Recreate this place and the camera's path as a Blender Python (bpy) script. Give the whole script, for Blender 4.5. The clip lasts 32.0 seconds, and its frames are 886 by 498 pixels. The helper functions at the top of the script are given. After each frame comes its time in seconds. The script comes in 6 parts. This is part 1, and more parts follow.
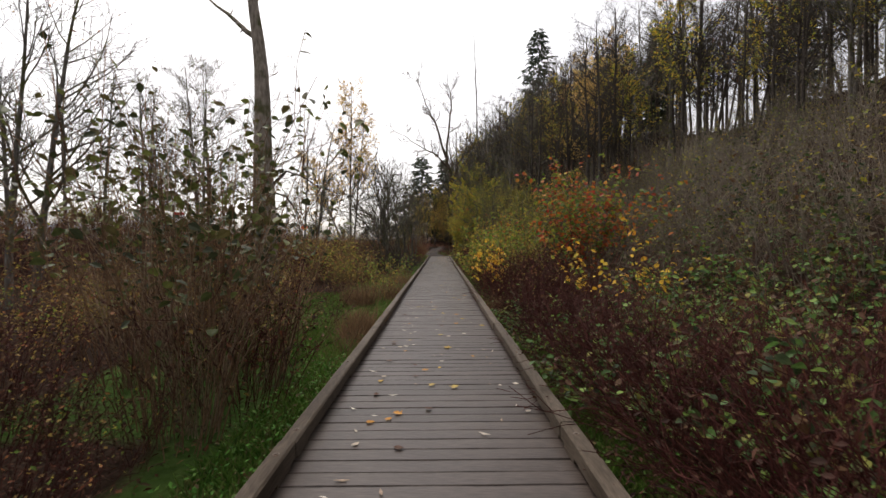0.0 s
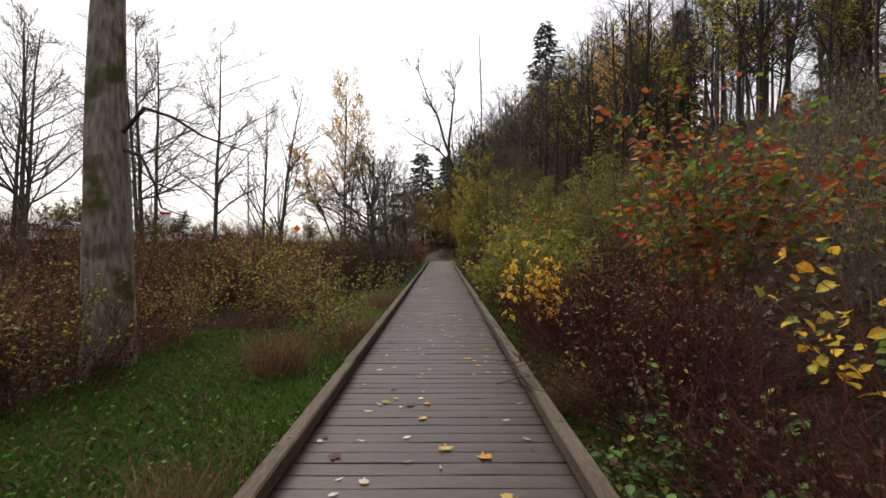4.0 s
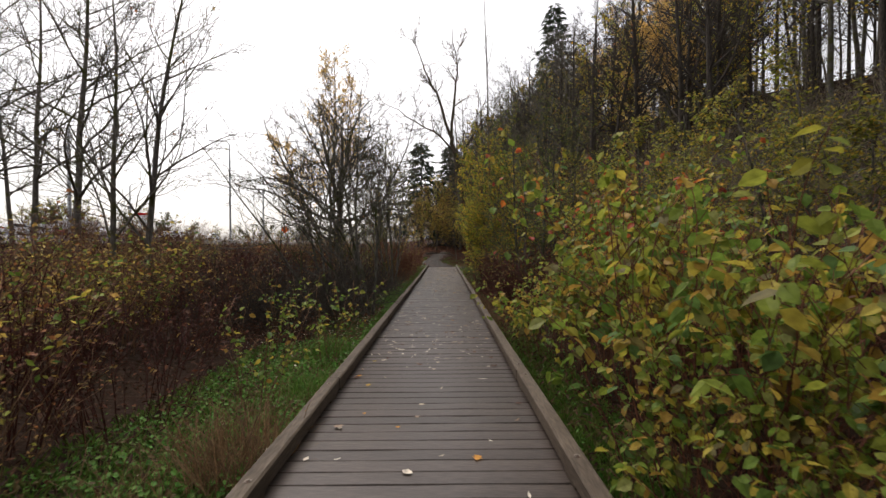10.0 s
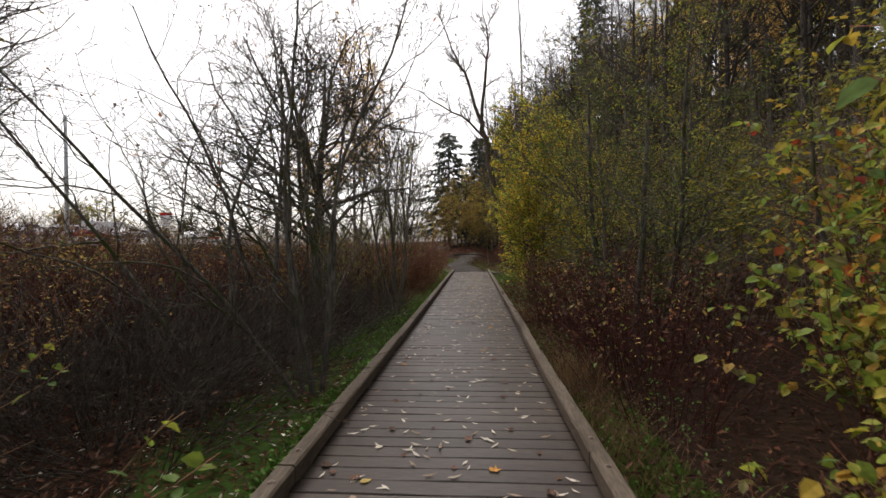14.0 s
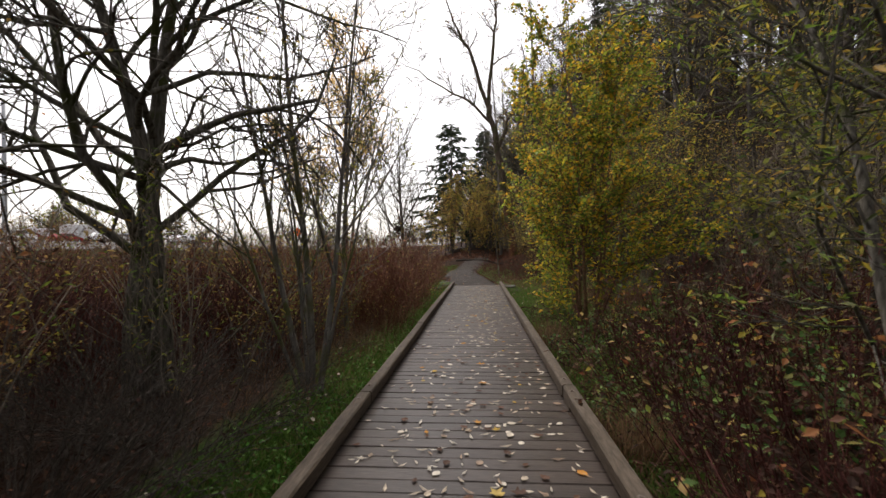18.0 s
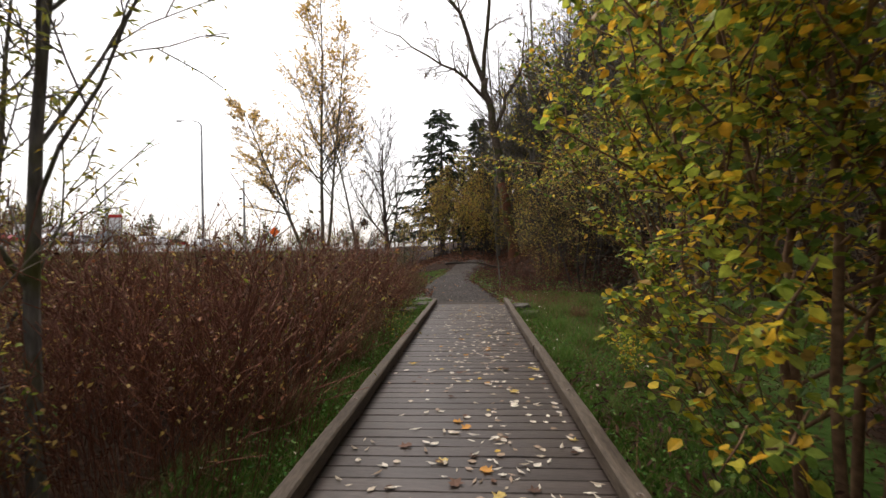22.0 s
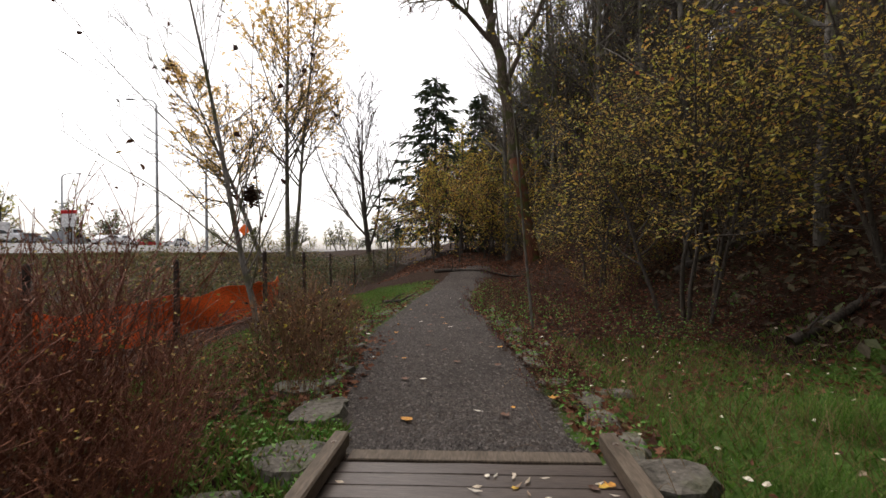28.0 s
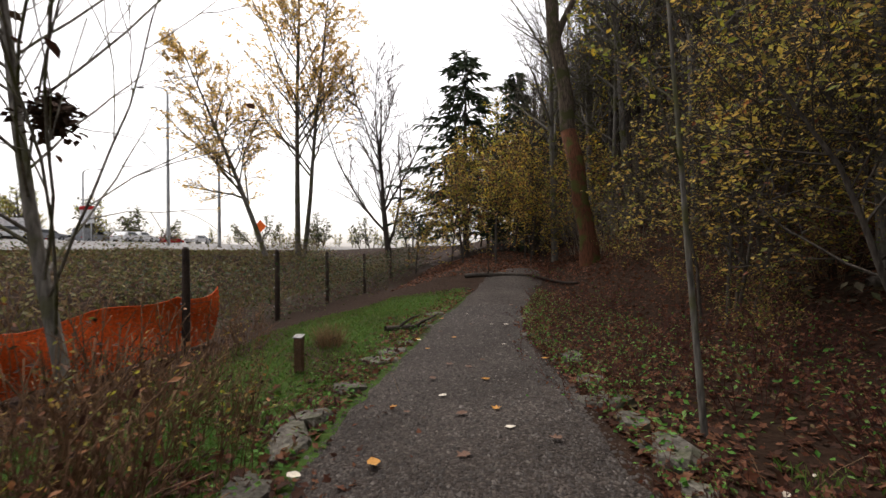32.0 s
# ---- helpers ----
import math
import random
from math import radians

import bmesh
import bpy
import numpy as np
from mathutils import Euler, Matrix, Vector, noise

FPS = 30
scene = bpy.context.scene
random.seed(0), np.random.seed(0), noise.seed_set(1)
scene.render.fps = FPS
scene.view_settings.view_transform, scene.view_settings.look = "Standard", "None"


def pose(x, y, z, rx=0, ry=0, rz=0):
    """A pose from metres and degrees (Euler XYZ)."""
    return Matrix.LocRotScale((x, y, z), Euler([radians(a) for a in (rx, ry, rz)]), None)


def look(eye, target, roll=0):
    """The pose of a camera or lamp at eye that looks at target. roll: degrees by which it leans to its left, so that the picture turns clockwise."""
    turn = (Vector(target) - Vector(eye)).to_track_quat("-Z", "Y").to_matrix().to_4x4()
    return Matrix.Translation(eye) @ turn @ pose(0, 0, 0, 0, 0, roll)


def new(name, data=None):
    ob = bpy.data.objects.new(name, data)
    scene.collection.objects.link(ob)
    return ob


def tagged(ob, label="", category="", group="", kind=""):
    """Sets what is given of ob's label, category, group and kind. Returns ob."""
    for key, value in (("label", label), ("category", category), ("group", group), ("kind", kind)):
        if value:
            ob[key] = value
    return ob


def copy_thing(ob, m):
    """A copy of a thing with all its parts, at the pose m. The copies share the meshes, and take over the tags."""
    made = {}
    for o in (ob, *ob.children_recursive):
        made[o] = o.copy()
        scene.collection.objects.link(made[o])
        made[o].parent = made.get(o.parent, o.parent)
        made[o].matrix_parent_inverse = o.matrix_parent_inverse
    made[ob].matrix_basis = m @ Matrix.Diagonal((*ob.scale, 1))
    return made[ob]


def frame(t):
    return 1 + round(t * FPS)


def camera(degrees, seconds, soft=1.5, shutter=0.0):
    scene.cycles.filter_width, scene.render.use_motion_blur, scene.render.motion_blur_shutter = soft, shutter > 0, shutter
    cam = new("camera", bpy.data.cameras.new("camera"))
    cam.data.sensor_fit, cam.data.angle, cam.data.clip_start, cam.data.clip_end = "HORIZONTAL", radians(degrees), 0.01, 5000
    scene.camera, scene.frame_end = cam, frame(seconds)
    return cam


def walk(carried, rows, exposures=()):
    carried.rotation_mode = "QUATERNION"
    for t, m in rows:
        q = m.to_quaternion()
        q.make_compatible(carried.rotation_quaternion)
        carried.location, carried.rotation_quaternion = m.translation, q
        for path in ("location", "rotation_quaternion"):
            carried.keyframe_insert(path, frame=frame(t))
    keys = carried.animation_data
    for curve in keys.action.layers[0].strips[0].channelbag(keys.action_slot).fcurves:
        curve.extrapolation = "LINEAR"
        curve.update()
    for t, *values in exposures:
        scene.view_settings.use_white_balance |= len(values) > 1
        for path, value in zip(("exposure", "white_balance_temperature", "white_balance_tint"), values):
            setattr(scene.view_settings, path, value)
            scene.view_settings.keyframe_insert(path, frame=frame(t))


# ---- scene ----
cam = camera(88.0, 32.0, shutter=0.22)
ROWS = [
    (0.0, 0.045, -0.0, 1.315, -0.386, -0.891, 0.29),
    (0.5, 0.027, 0.676, 1.308, -0.337, -0.92, 0.04),
    (1.0, 0.045, 1.36, 1.306, -0.005, -0.866, 0.26),
    (1.5, 0.055, 2.049, 1.311, -0.122, -0.739, 0.0),
    (2.0, 0.036, 2.752, 1.315, -0.31, -0.871, -0.04),
    (2.5, 0.05, 3.448, 1.325, -0.353, -0.652, -0.24),
    (3.0, 0.033, 4.123, 1.326, -0.447, -0.697, -0.24),
    (3.5, 0.057, 4.767, 1.33, -0.294, -0.574, -0.09),
    (5.5, 0.087, 7.185, 1.311, -0.291, -0.636, 0.22),
    (6.0, 0.116, 7.819, 1.313, -0.369, -0.606, 0.04),
    (6.5, 0.11, 8.477, 1.316, -0.379, -0.526, 0.11),
    (7.0, 0.124, 9.154, 1.326, -0.45, -0.411, 0.15),
    (7.5, 0.095, 9.838, 1.327, -0.527, -0.492, 0.12),
    (8.0, 0.11, 10.517, 1.334, -0.475, -0.419, 0.19),
    (8.5, 0.101, 11.194, 1.324, -0.435, -0.468, 0.22),
    (9.0, 0.124, 11.875, 1.326, -0.3, -0.38, 0.29),
    (9.5, 0.106, 12.55, 1.326, -0.165, -0.482, 0.34),
    (10.0, 0.134, 13.21, 1.325, 0.132, -0.43, 0.46),
    (10.5, 0.114, 13.859, 1.319, 0.402, -0.593, 0.18),
    (11.0, 0.11, 14.512, 1.32, 0.735, -0.581, 0.27),
    (11.5, 0.129, 15.172, 1.315, 1.359, -0.6, 0.58),
    (12.0, 0.108, 15.856, 1.316, 1.75, -0.625, 0.83),
    (12.5, 0.117, 16.546, 1.321, 2.693, -0.474, 0.67),
    (13.0, 0.072, 17.239, 1.319, 2.884, -0.433, 0.53),
    (13.5, 0.122, 17.912, 1.324, 3.213, -0.311, 1.1),
    (14.0, 0.167, 18.584, 1.325, 3.874, -0.413, 0.64),
    (14.5, 0.235, 19.278, 1.321, 4.549, -0.311, 0.62),
    (16.5, 0.126, 22.272, 1.311, 5.062, -0.28, 0.6),
    (17.0, 0.123, 23.029, 1.31, 4.981, -0.166, 0.63),
    (17.5, 0.104, 23.773, 1.316, 4.655, -0.063, 0.69),
    (18.0, 0.12, 24.503, 1.326, 4.548, 0.103, 0.77),
    (18.5, 0.13, 25.221, 1.325, 4.4, 0.085, 0.96),
    (19.0, 0.162, 25.924, 1.327, 4.376, 0.225, 0.85),
    (19.5, 0.124, 26.614, 1.323, 4.195, 0.086, 0.57),
    (20.0, 0.158, 27.297, 1.324, 4.297, 0.138, 1.0),
    (20.5, 0.125, 27.98, 1.297, 4.105, -0.003, 0.39),
    (21.0, 0.097, 28.693, 1.309, 4.051, 0.065, 0.34),
    (21.5, 0.127, 29.428, 1.327, 4.005, 0.157, 0.71),
    (22.0, 0.098, 30.178, 1.318, 3.768, 0.207, 1.03),
    (22.5, 0.115, 30.93, 1.322, 3.721, 0.289, 0.86),
    (23.0, 0.116, 31.673, 1.323, 3.69, 0.146, 0.93),
    (23.5, 0.133, 32.398, 1.324, 3.964, 0.39, 0.7),
    (24.0, 0.117, 33.11, 1.319, 3.883, 0.256, 0.62),
    (24.5, 0.138, 33.83, 1.318, 3.993, 0.266, 0.56),
    (25.0, 0.122, 34.565, 1.321, 3.875, 0.254, 0.21),
    (25.5, 0.141, 35.296, 1.331, 3.697, 0.372, 0.33),
    (27.5, 0.01, 37.945, 1.309, 3.481, 0.325, 0.76),
    (28.0, 0.026, 38.559, 1.317, 3.786, 0.429, 0.79),
    (28.5, -0.01, 39.164, 1.323, 4.04, 0.406, 0.69),
    (29.0, -0.006, 39.758, 1.335, 5.577, 0.5, 0.9),
    (29.5, -0.037, 40.329, 1.33, 7.871, 0.558, 0.68),
    (30.0, -0.057, 40.876, 1.336, 9.758, 0.716, 0.67),
    (30.5, -0.115, 41.41, 1.326, 10.88, 0.625, 0.49),
    (31.0, -0.208, 41.966, 1.302, 10.829, 0.301, 0.56),
    (31.5, -0.307, 42.545, 1.303, 10.19, 0.274, 0.63),
    (32.0, -0.447, 43.125, 1.312, 7.221, 0.31, 0.54),
]
walk(cam, [(t, pose(x, y, z, 90 + pitch, roll, yaw)) for t, x, y, z, yaw, pitch, roll in ROWS],
     exposures=[(0, 0.88, 6800, 13), (12, 0.94, 6800, 13), (20, 1.12, 6800, 13), (32, 1.1, 6800, 13)])

# ---- world, sun, exposure ----
world = bpy.data.worlds.new("overcast_sky")
scene.world = world
world.use_nodes = True
wn, wl = world.node_tree.nodes, world.node_tree.links
sky = wn.new("ShaderNodeTexSky")
sky.sky_type, sky.sun_disc = "NISHITA", False
sky.sun_elevation, sky.sun_rotation = radians(58), radians(-30)
sky.air_density, sky.dust_density, sky.ozone_density = 1.0, 3.0, 1.0
veil = wn.new("ShaderNodeHueSaturation")
veil.inputs["Saturation"].default_value = 0.22
wl.new(sky.outputs[0], veil.inputs["Color"])
wl.new(veil.outputs[0], wn["Background"].inputs["Color"])
wn["Background"].inputs["Strength"].default_value = 0.12

sun_data = bpy.data.lights.new("sun", "SUN")
sun_data.energy, sun_data.angle, sun_data.color = 0.9, radians(40), (1.0, 0.96, 0.9)
sun = new("sun", sun_data)
sun.matrix_world = look((0, 0, 60), (math.sin(radians(30)) * 60, -math.cos(radians(30)) * 60, 60 - 60 * math.tan(radians(58))))


# ---- materials ----
def base_mat(name):
    m = bpy.data.materials.new(name)
    m.use_nodes = True
    return m, m.node_tree.nodes, m.node_tree.links, m.node_tree.nodes["Principled BSDF"]


def ramp(n, stops):
    r = n.new("ShaderNodeValToRGB")
    while len(r.color_ramp.elements) < len(stops):
        r.color_ramp.elements.new(0.5)
    for e, (p, c) in zip(r.color_ramp.elements, stops):
        e.position, e.color = p, (*c, 1)
    return r


def even(colors):
    k = len(colors) - 1
    return [(i / k, c) for i, c in enumerate(colors)]


def noise_node(n, l, scale, detail=5.0, coord="Object", stretch=None):
    c = n.new("ShaderNodeTexCoord")
    t = n.new("ShaderNodeTexNoise")
    t.inputs["Scale"].default_value, t.inputs["Detail"].default_value = scale, detail
    if stretch:
        q = n.new("ShaderNodeMapping")
        q.inputs["Scale"].default_value = stretch
        l.new(c.outputs[coord], q.inputs[0])
        l.new(q.outputs[0], t.inputs["Vector"])
    else:
        l.new(c.outputs[coord], t.inputs["Vector"])
    return t


def mixed(n, l, fac, a, b, mode="MIX"):
    q = n.new("ShaderNodeMix")
    q.data_type, q.blend_type = "RGBA", mode
    for sock, v in ((q.inputs[0], fac), (q.inputs[6], a), (q.inputs[7], b)):
        if isinstance(v, (int, float)):
            sock.default_value = v
        elif isinstance(v, tuple):
            sock.default_value = (*v, 1)
        else:
            l.new(v, sock)
    return q.outputs[2]


def bumped(n, l, b, height, strength, distance=0.01):
    q = n.new("ShaderNodeBump")
    q.inputs["Strength"].default_value, q.inputs["Distance"].default_value = strength, distance
    l.new(height, q.inputs["Height"])
    l.new(q.outputs[0], b.inputs["Normal"])


def mat_surface(name, colors, scale, rough=0.8, fine=8.0, bump=0.4, dist=0.01, metal=0.0, stretch=None, by_piece=0.0, gloss=0.12):
    """Colour over a broad noise, broken up by a fine one, with relief; by_piece varies it from object to object."""
    m, n, l, b = base_mat(name)
    broad, small = noise_node(n, l, scale, 4, stretch=stretch), noise_node(n, l, scale * fine, 6, stretch=stretch)
    r = ramp(n, [(0.28 + 0.44 * p, c) for p, c in even(colors)])
    l.new(broad.outputs[0], r.inputs[0])
    g = ramp(n, [(0.3, (0.62, 0.62, 0.62)), (0.7, (1.25, 1.25, 1.25))])
    l.new(small.outputs[0], g.inputs[0])
    col = mixed(n, l, 1.0, r.outputs[0], g.outputs[0], "MULTIPLY")
    if by_piece:
        o = n.new("ShaderNodeObjectInfo")
        v = ramp(n, [(0, (1 - by_piece,) * 3), (1, (1 + by_piece,) * 3)])
        l.new(o.outputs["Random"], v.inputs[0])
        col = mixed(n, l, 1.0, col, v.outputs[0], "MULTIPLY")
    l.new(col, b.inputs["Base Color"])
    b.inputs["Roughness"].default_value, b.inputs["Metallic"].default_value = rough, metal
    b.inputs["Specular IOR Level"].default_value = gloss
    bumped(n, l, b, small.outputs[0], bump, dist)
    return m


def mat_leaf(name, colors, rough=0.5, through_light=0.38):
    """Leaves: each one takes its own colour from the row given."""
    m, n, l, b = base_mat(name)
    g = n.new("ShaderNodeNewGeometry")
    r = ramp(n, [(i / len(colors), c) for i, c in enumerate(colors)])
    r.color_ramp.interpolation = "CONSTANT"
    l.new(g.outputs["Random Per Island"], r.inputs[0])
    mott = noise_node(n, l, 28, 3)
    k = ramp(n, [(0.3, (0.7, 0.7, 0.7)), (0.7, (1.2, 1.2, 1.2))])
    l.new(mott.outputs[0], k.inputs[0])
    col = mixed(n, l, 1.0, r.outputs[0], k.outputs[0], "MULTIPLY")
    l.new(col, b.inputs["Base Color"])
    b.inputs["Roughness"].default_value = rough
    b.inputs["Specular IOR Level"].default_value = 0.14
    t = n.new("ShaderNodeBsdfTranslucent")
    l.new(col, t.inputs["Color"])
    x = n.new("ShaderNodeMixShader")
    x.inputs[0].default_value = through_light
    l.new(b.outputs[0], x.inputs[1])
    l.new(t.outputs[0], x.inputs[2])
    l.new(x.outputs[0], n["Material Output"].inputs["Surface"])
    return m


def mat_bark(name, dark, light, moss=None, scale=6.0):
    m, n, l, b = base_mat(name)
    ridges = noise_node(n, l, scale, 6, stretch=(5, 5, 1))
    r = ramp(n, [(0.3, dark), (0.72, light)])
    l.new(ridges.outputs[0], r.inputs[0])
    col = r.outputs[0]
    if moss:
        p = noise_node(n, l, 2.2, 5)
        k = ramp(n, [(0.5, (0, 0, 0)), (0.62, (1, 1, 1))])
        l.new(p.outputs[0], k.inputs[0])
        col = mixed(n, l, k.outputs[0], col, moss)
    l.new(col, b.inputs["Base Color"])
    b.inputs["Roughness"].default_value = 0.9
    b.inputs["Specular IOR Level"].default_value = 0.08
    bumped(n, l, b, ridges.outputs[0], 0.7, 0.03)
    return m


M = {}
M["plank"] = mat_surface("weathered_deck_board", [(0.032, 0.023, 0.0185), (0.055, 0.041, 0.034), (0.041, 0.03, 0.0245)], 1.6, 0.38, 14, 0.35, 0.004, stretch=(0.5, 3, 3), by_piece=0.18, gloss=0.3)
M["kerb"] = mat_surface("weathered_kerb_timber", [(0.05, 0.037, 0.026), (0.095, 0.074, 0.055), (0.068, 0.052, 0.039)], 2.0, 0.65, 12, 0.5, 0.006, stretch=(3, 0.5, 3), by_piece=0.15)
M["under"] = mat_surface("dark_damp_timber", [(0.035, 0.028, 0.022), (0.06, 0.05, 0.04)], 3.0, 0.8)
M["bolt"] = mat_surface("rusty_bolt", [(0.2, 0.18, 0.16), (0.1, 0.06, 0.04)], 30, 0.5, metal=0.7)
M["stone"] = mat_surface("lichen_stone", [(0.05, 0.045, 0.036), (0.125, 0.113, 0.096), (0.075, 0.08, 0.045)], 4.0, 0.9, 7, 0.8, 0.03, by_piece=0.2)
M["asphalt"] = mat_surface("car_park_asphalt", [(0.16, 0.155, 0.15), (0.24, 0.23, 0.225)], 0.2, 0.85, 40)
M["bark_grey"] = mat_bark("grey_bark", (0.065, 0.058, 0.052), (0.21, 0.19, 0.165), (0.09, 0.09, 0.035))
M["bark_dark"] = mat_bark("dark_bark", (0.03, 0.025, 0.021), (0.1, 0.084, 0.07))
M["bark_snag"] = mat_bark("dead_trunk_bark", (0.12, 0.1, 0.082), (0.36, 0.305, 0.25), (0.08, 0.08, 0.035), 4.0)
M["bark_moss"] = mat_bark("mossy_bark", (0.035, 0.03, 0.024), (0.17, 0.155, 0.13), (0.05, 0.055, 0.018))
M["bark_maple"] = mat_bark("brown_furrowed_bark", (0.035, 0.026, 0.02), (0.15, 0.115, 0.085), (0.06, 0.06, 0.025), 5.0)
M["bark_red"] = mat_bark("rust_bark", (0.05, 0.025, 0.015), (0.15, 0.058, 0.03), (0.07, 0.07, 0.02), 5.0)
M["bark_ash"] = mat_bark("pale_grey_bark", (0.09, 0.08, 0.07), (0.27, 0.245, 0.215), (0.09, 0.09, 0.04))
M["twig_brown"] = mat_surface("brown_stems", [(0.101, 0.055, 0.031), (0.23, 0.137, 0.077)], 3.0, 0.8)
M["twig_red"] = mat_surface("red_stems", [(0.1, 0.036, 0.024), (0.19, 0.078, 0.046)], 3.0, 0.7)
M["twig_pale"] = mat_surface("pale_dry_stems", [(0.16, 0.105, 0.065), (0.33, 0.24, 0.16)], 3.0, 0.8)
# Wine red of the stems, deepened to stand for the dark inside the shrubs.
M["twig_wine"] = mat_surface("wine_red_stems", [(0.035, 0.01, 0.009), (0.085, 0.024, 0.018)], 3.0, 0.7)
M["twig_grey"] = mat_surface("grey_stems", [(0.102, 0.083, 0.067), (0.24, 0.201, 0.155)], 3.0, 0.85)
M["straw"] = mat_leaf("dry_grass", [(0.16, 0.1, 0.05), (0.22, 0.145, 0.08), (0.11, 0.066, 0.037), (0.19, 0.11, 0.055)], 0.7)
M["grass"] = mat_leaf("green_grass", [(0.058, 0.127, 0.02), (0.095, 0.19, 0.03), (0.131, 0.218, 0.045), (0.168, 0.178, 0.06)], 0.55)
M["lf_red"] = mat_leaf("red_orange_leaves", [(0.32, 0.05, 0.028), (0.46, 0.14, 0.03), (0.12, 0.16, 0.04), (0.36, 0.08, 0.035), (0.48, 0.21, 0.04), (0.1, 0.15, 0.05), (0.4, 0.11, 0.04), (0.22, 0.16, 0.04)], 0.5, 0.45)
M["lf_yellow"] = mat_leaf("yellow_leaves", [(0.66, 0.38, 0.035), (0.74, 0.5, 0.06), (0.56, 0.44, 0.06), (0.68, 0.32, 0.035), (0.74, 0.46, 0.05)], 0.5, 0.42)
M["lf_green"] = mat_leaf("green_yellow_leaves", [(0.11, 0.18, 0.03), (0.17, 0.24, 0.038), (0.27, 0.29, 0.045), (0.1, 0.17, 0.045), (0.42, 0.34, 0.055), (0.22, 0.27, 0.04), (0.36, 0.22, 0.045), (0.14, 0.21, 0.035), (0.19, 0.25, 0.04)], 0.5, 0.48)
M["lf_olive"] = mat_leaf("olive_leaves", [(0.196, 0.218, 0.033), (0.31, 0.287, 0.042), (0.414, 0.287, 0.046), (0.218, 0.23, 0.061), (0.149, 0.127, 0.044)], 0.5, 0.45)
M["lf_gold"] = mat_leaf("gold_leaves", [(0.74, 0.54, 0.05), (0.6, 0.53, 0.055), (0.78, 0.48, 0.045), (0.42, 0.46, 0.06), (0.72, 0.4, 0.04), (0.34, 0.4, 0.055)], 0.5, 0.55)
M["lf_hazel"] = mat_leaf("hazel_leaves", [(0.493, 0.365, 0.076), (0.334, 0.297, 0.064), (0.387, 0.238, 0.072), (0.29, 0.272, 0.06), (0.44, 0.281, 0.072), (0.211, 0.153, 0.051), (0.546, 0.391, 0.085)], 0.5, 0.52)
M["lf_tan"] = mat_leaf("tan_gold_leaves", [(0.76, 0.5, 0.14), (0.82, 0.57, 0.22), (0.7, 0.46, 0.12), (0.58, 0.38, 0.14)], 0.5, 0.72)
M["lf_dark"] = mat_leaf("dark_leaves", [(0.068, 0.083, 0.028), (0.105, 0.09, 0.035), (0.045, 0.053, 0.025), (0.135, 0.15, 0.042)], 0.45, 0.25)
M["lf_brown"] = mat_leaf("rusty_leaves", [(0.225, 0.083, 0.038), (0.36, 0.15, 0.058), (0.195, 0.165, 0.041), (0.315, 0.203, 0.068), (0.15, 0.063, 0.035), (0.405, 0.27, 0.074)])
# Dead brown, with the low light inside the shrubs darkened into the colour.
M["lf_dead"] = mat_leaf("dead_leaves_shade_darkened", [(0.045, 0.02, 0.014), (0.075, 0.034, 0.02), (0.034, 0.018, 0.013), (0.06, 0.038, 0.021), (0.1, 0.05, 0.03)], 0.8, 0.2)
M["lf_fern"] = mat_leaf("ground_leaves", [(0.06, 0.176, 0.025), (0.11, 0.275, 0.045), (0.17, 0.308, 0.075), (0.12, 0.088, 0.035)], 0.5, 0.42)
M["lf_litter"] = mat_leaf("leaf_litter", [(0.075, 0.028, 0.016), (0.135, 0.05, 0.026), (0.195, 0.087, 0.047), (0.063, 0.028, 0.017)], 0.7)
M["lf_pale"] = mat_leaf("pale_fallen_leaf", [(0.6, 0.53, 0.43), (0.5, 0.42, 0.32), (0.66, 0.6, 0.5), (0.34, 0.25, 0.18)], 0.6, 0.15)
M["lf_fall_yellow"] = mat_leaf("yellow_fallen_leaf", [(0.55, 0.36, 0.07), (0.5, 0.24, 0.05), (0.45, 0.33, 0.1)], 0.6, 0.15)
M["lf_fall_brown"] = mat_leaf("brown_fallen_leaf", [(0.09, 0.05, 0.035), (0.14, 0.075, 0.05)], 0.6, 0.15)
# Needle green raised a little: distance haze put into the colour.
M["needle"] = mat_leaf("conifer_needles_hazed", [(0.026, 0.044, 0.022), (0.042, 0.066, 0.032), (0.062, 0.078, 0.04)], 0.6, 0.15)
M["lf_bank"] = mat_leaf("rough_bank_growth", [(0.117, 0.103, 0.043), (0.195, 0.169, 0.066), (0.111, 0.065, 0.04), (0.208, 0.144, 0.072), (0.143, 0.15, 0.054)], 0.7, 0.3)
M["lf_bramble"] = mat_leaf("green_bramble_leaves", [(0.088, 0.175, 0.042), (0.138, 0.25, 0.06), (0.2, 0.3, 0.072), (0.25, 0.25, 0.06), (0.112, 0.2, 0.072)], 0.45, 0.4)
M["lf_slope"] = mat_leaf("dull_slope_growth", [(0.085, 0.07, 0.045), (0.12, 0.1, 0.06), (0.075, 0.05, 0.036), (0.14, 0.1, 0.065), (0.08, 0.085, 0.04)], 0.7, 0.25)
M["ivy"] = mat_leaf("bramble_leaves", [(0.03, 0.05, 0.018), (0.06, 0.085, 0.03), (0.09, 0.09, 0.035), (0.11, 0.06, 0.03)])
M["orange"] = mat_surface("orange_plastic", [(0.75, 0.10, 0.02), (0.85, 0.15, 0.035)], 4.0, 0.45)
M["orange_sign"] = mat_surface("orange_sign_paint", [(0.9, 0.14, 0.02), (0.95, 0.17, 0.03)], 4.0, 0.4)
M["steel"] = mat_surface("galvanised_steel", [(0.3, 0.31, 0.32), (0.42, 0.43, 0.44)], 3.0, 0.45, metal=0.6)
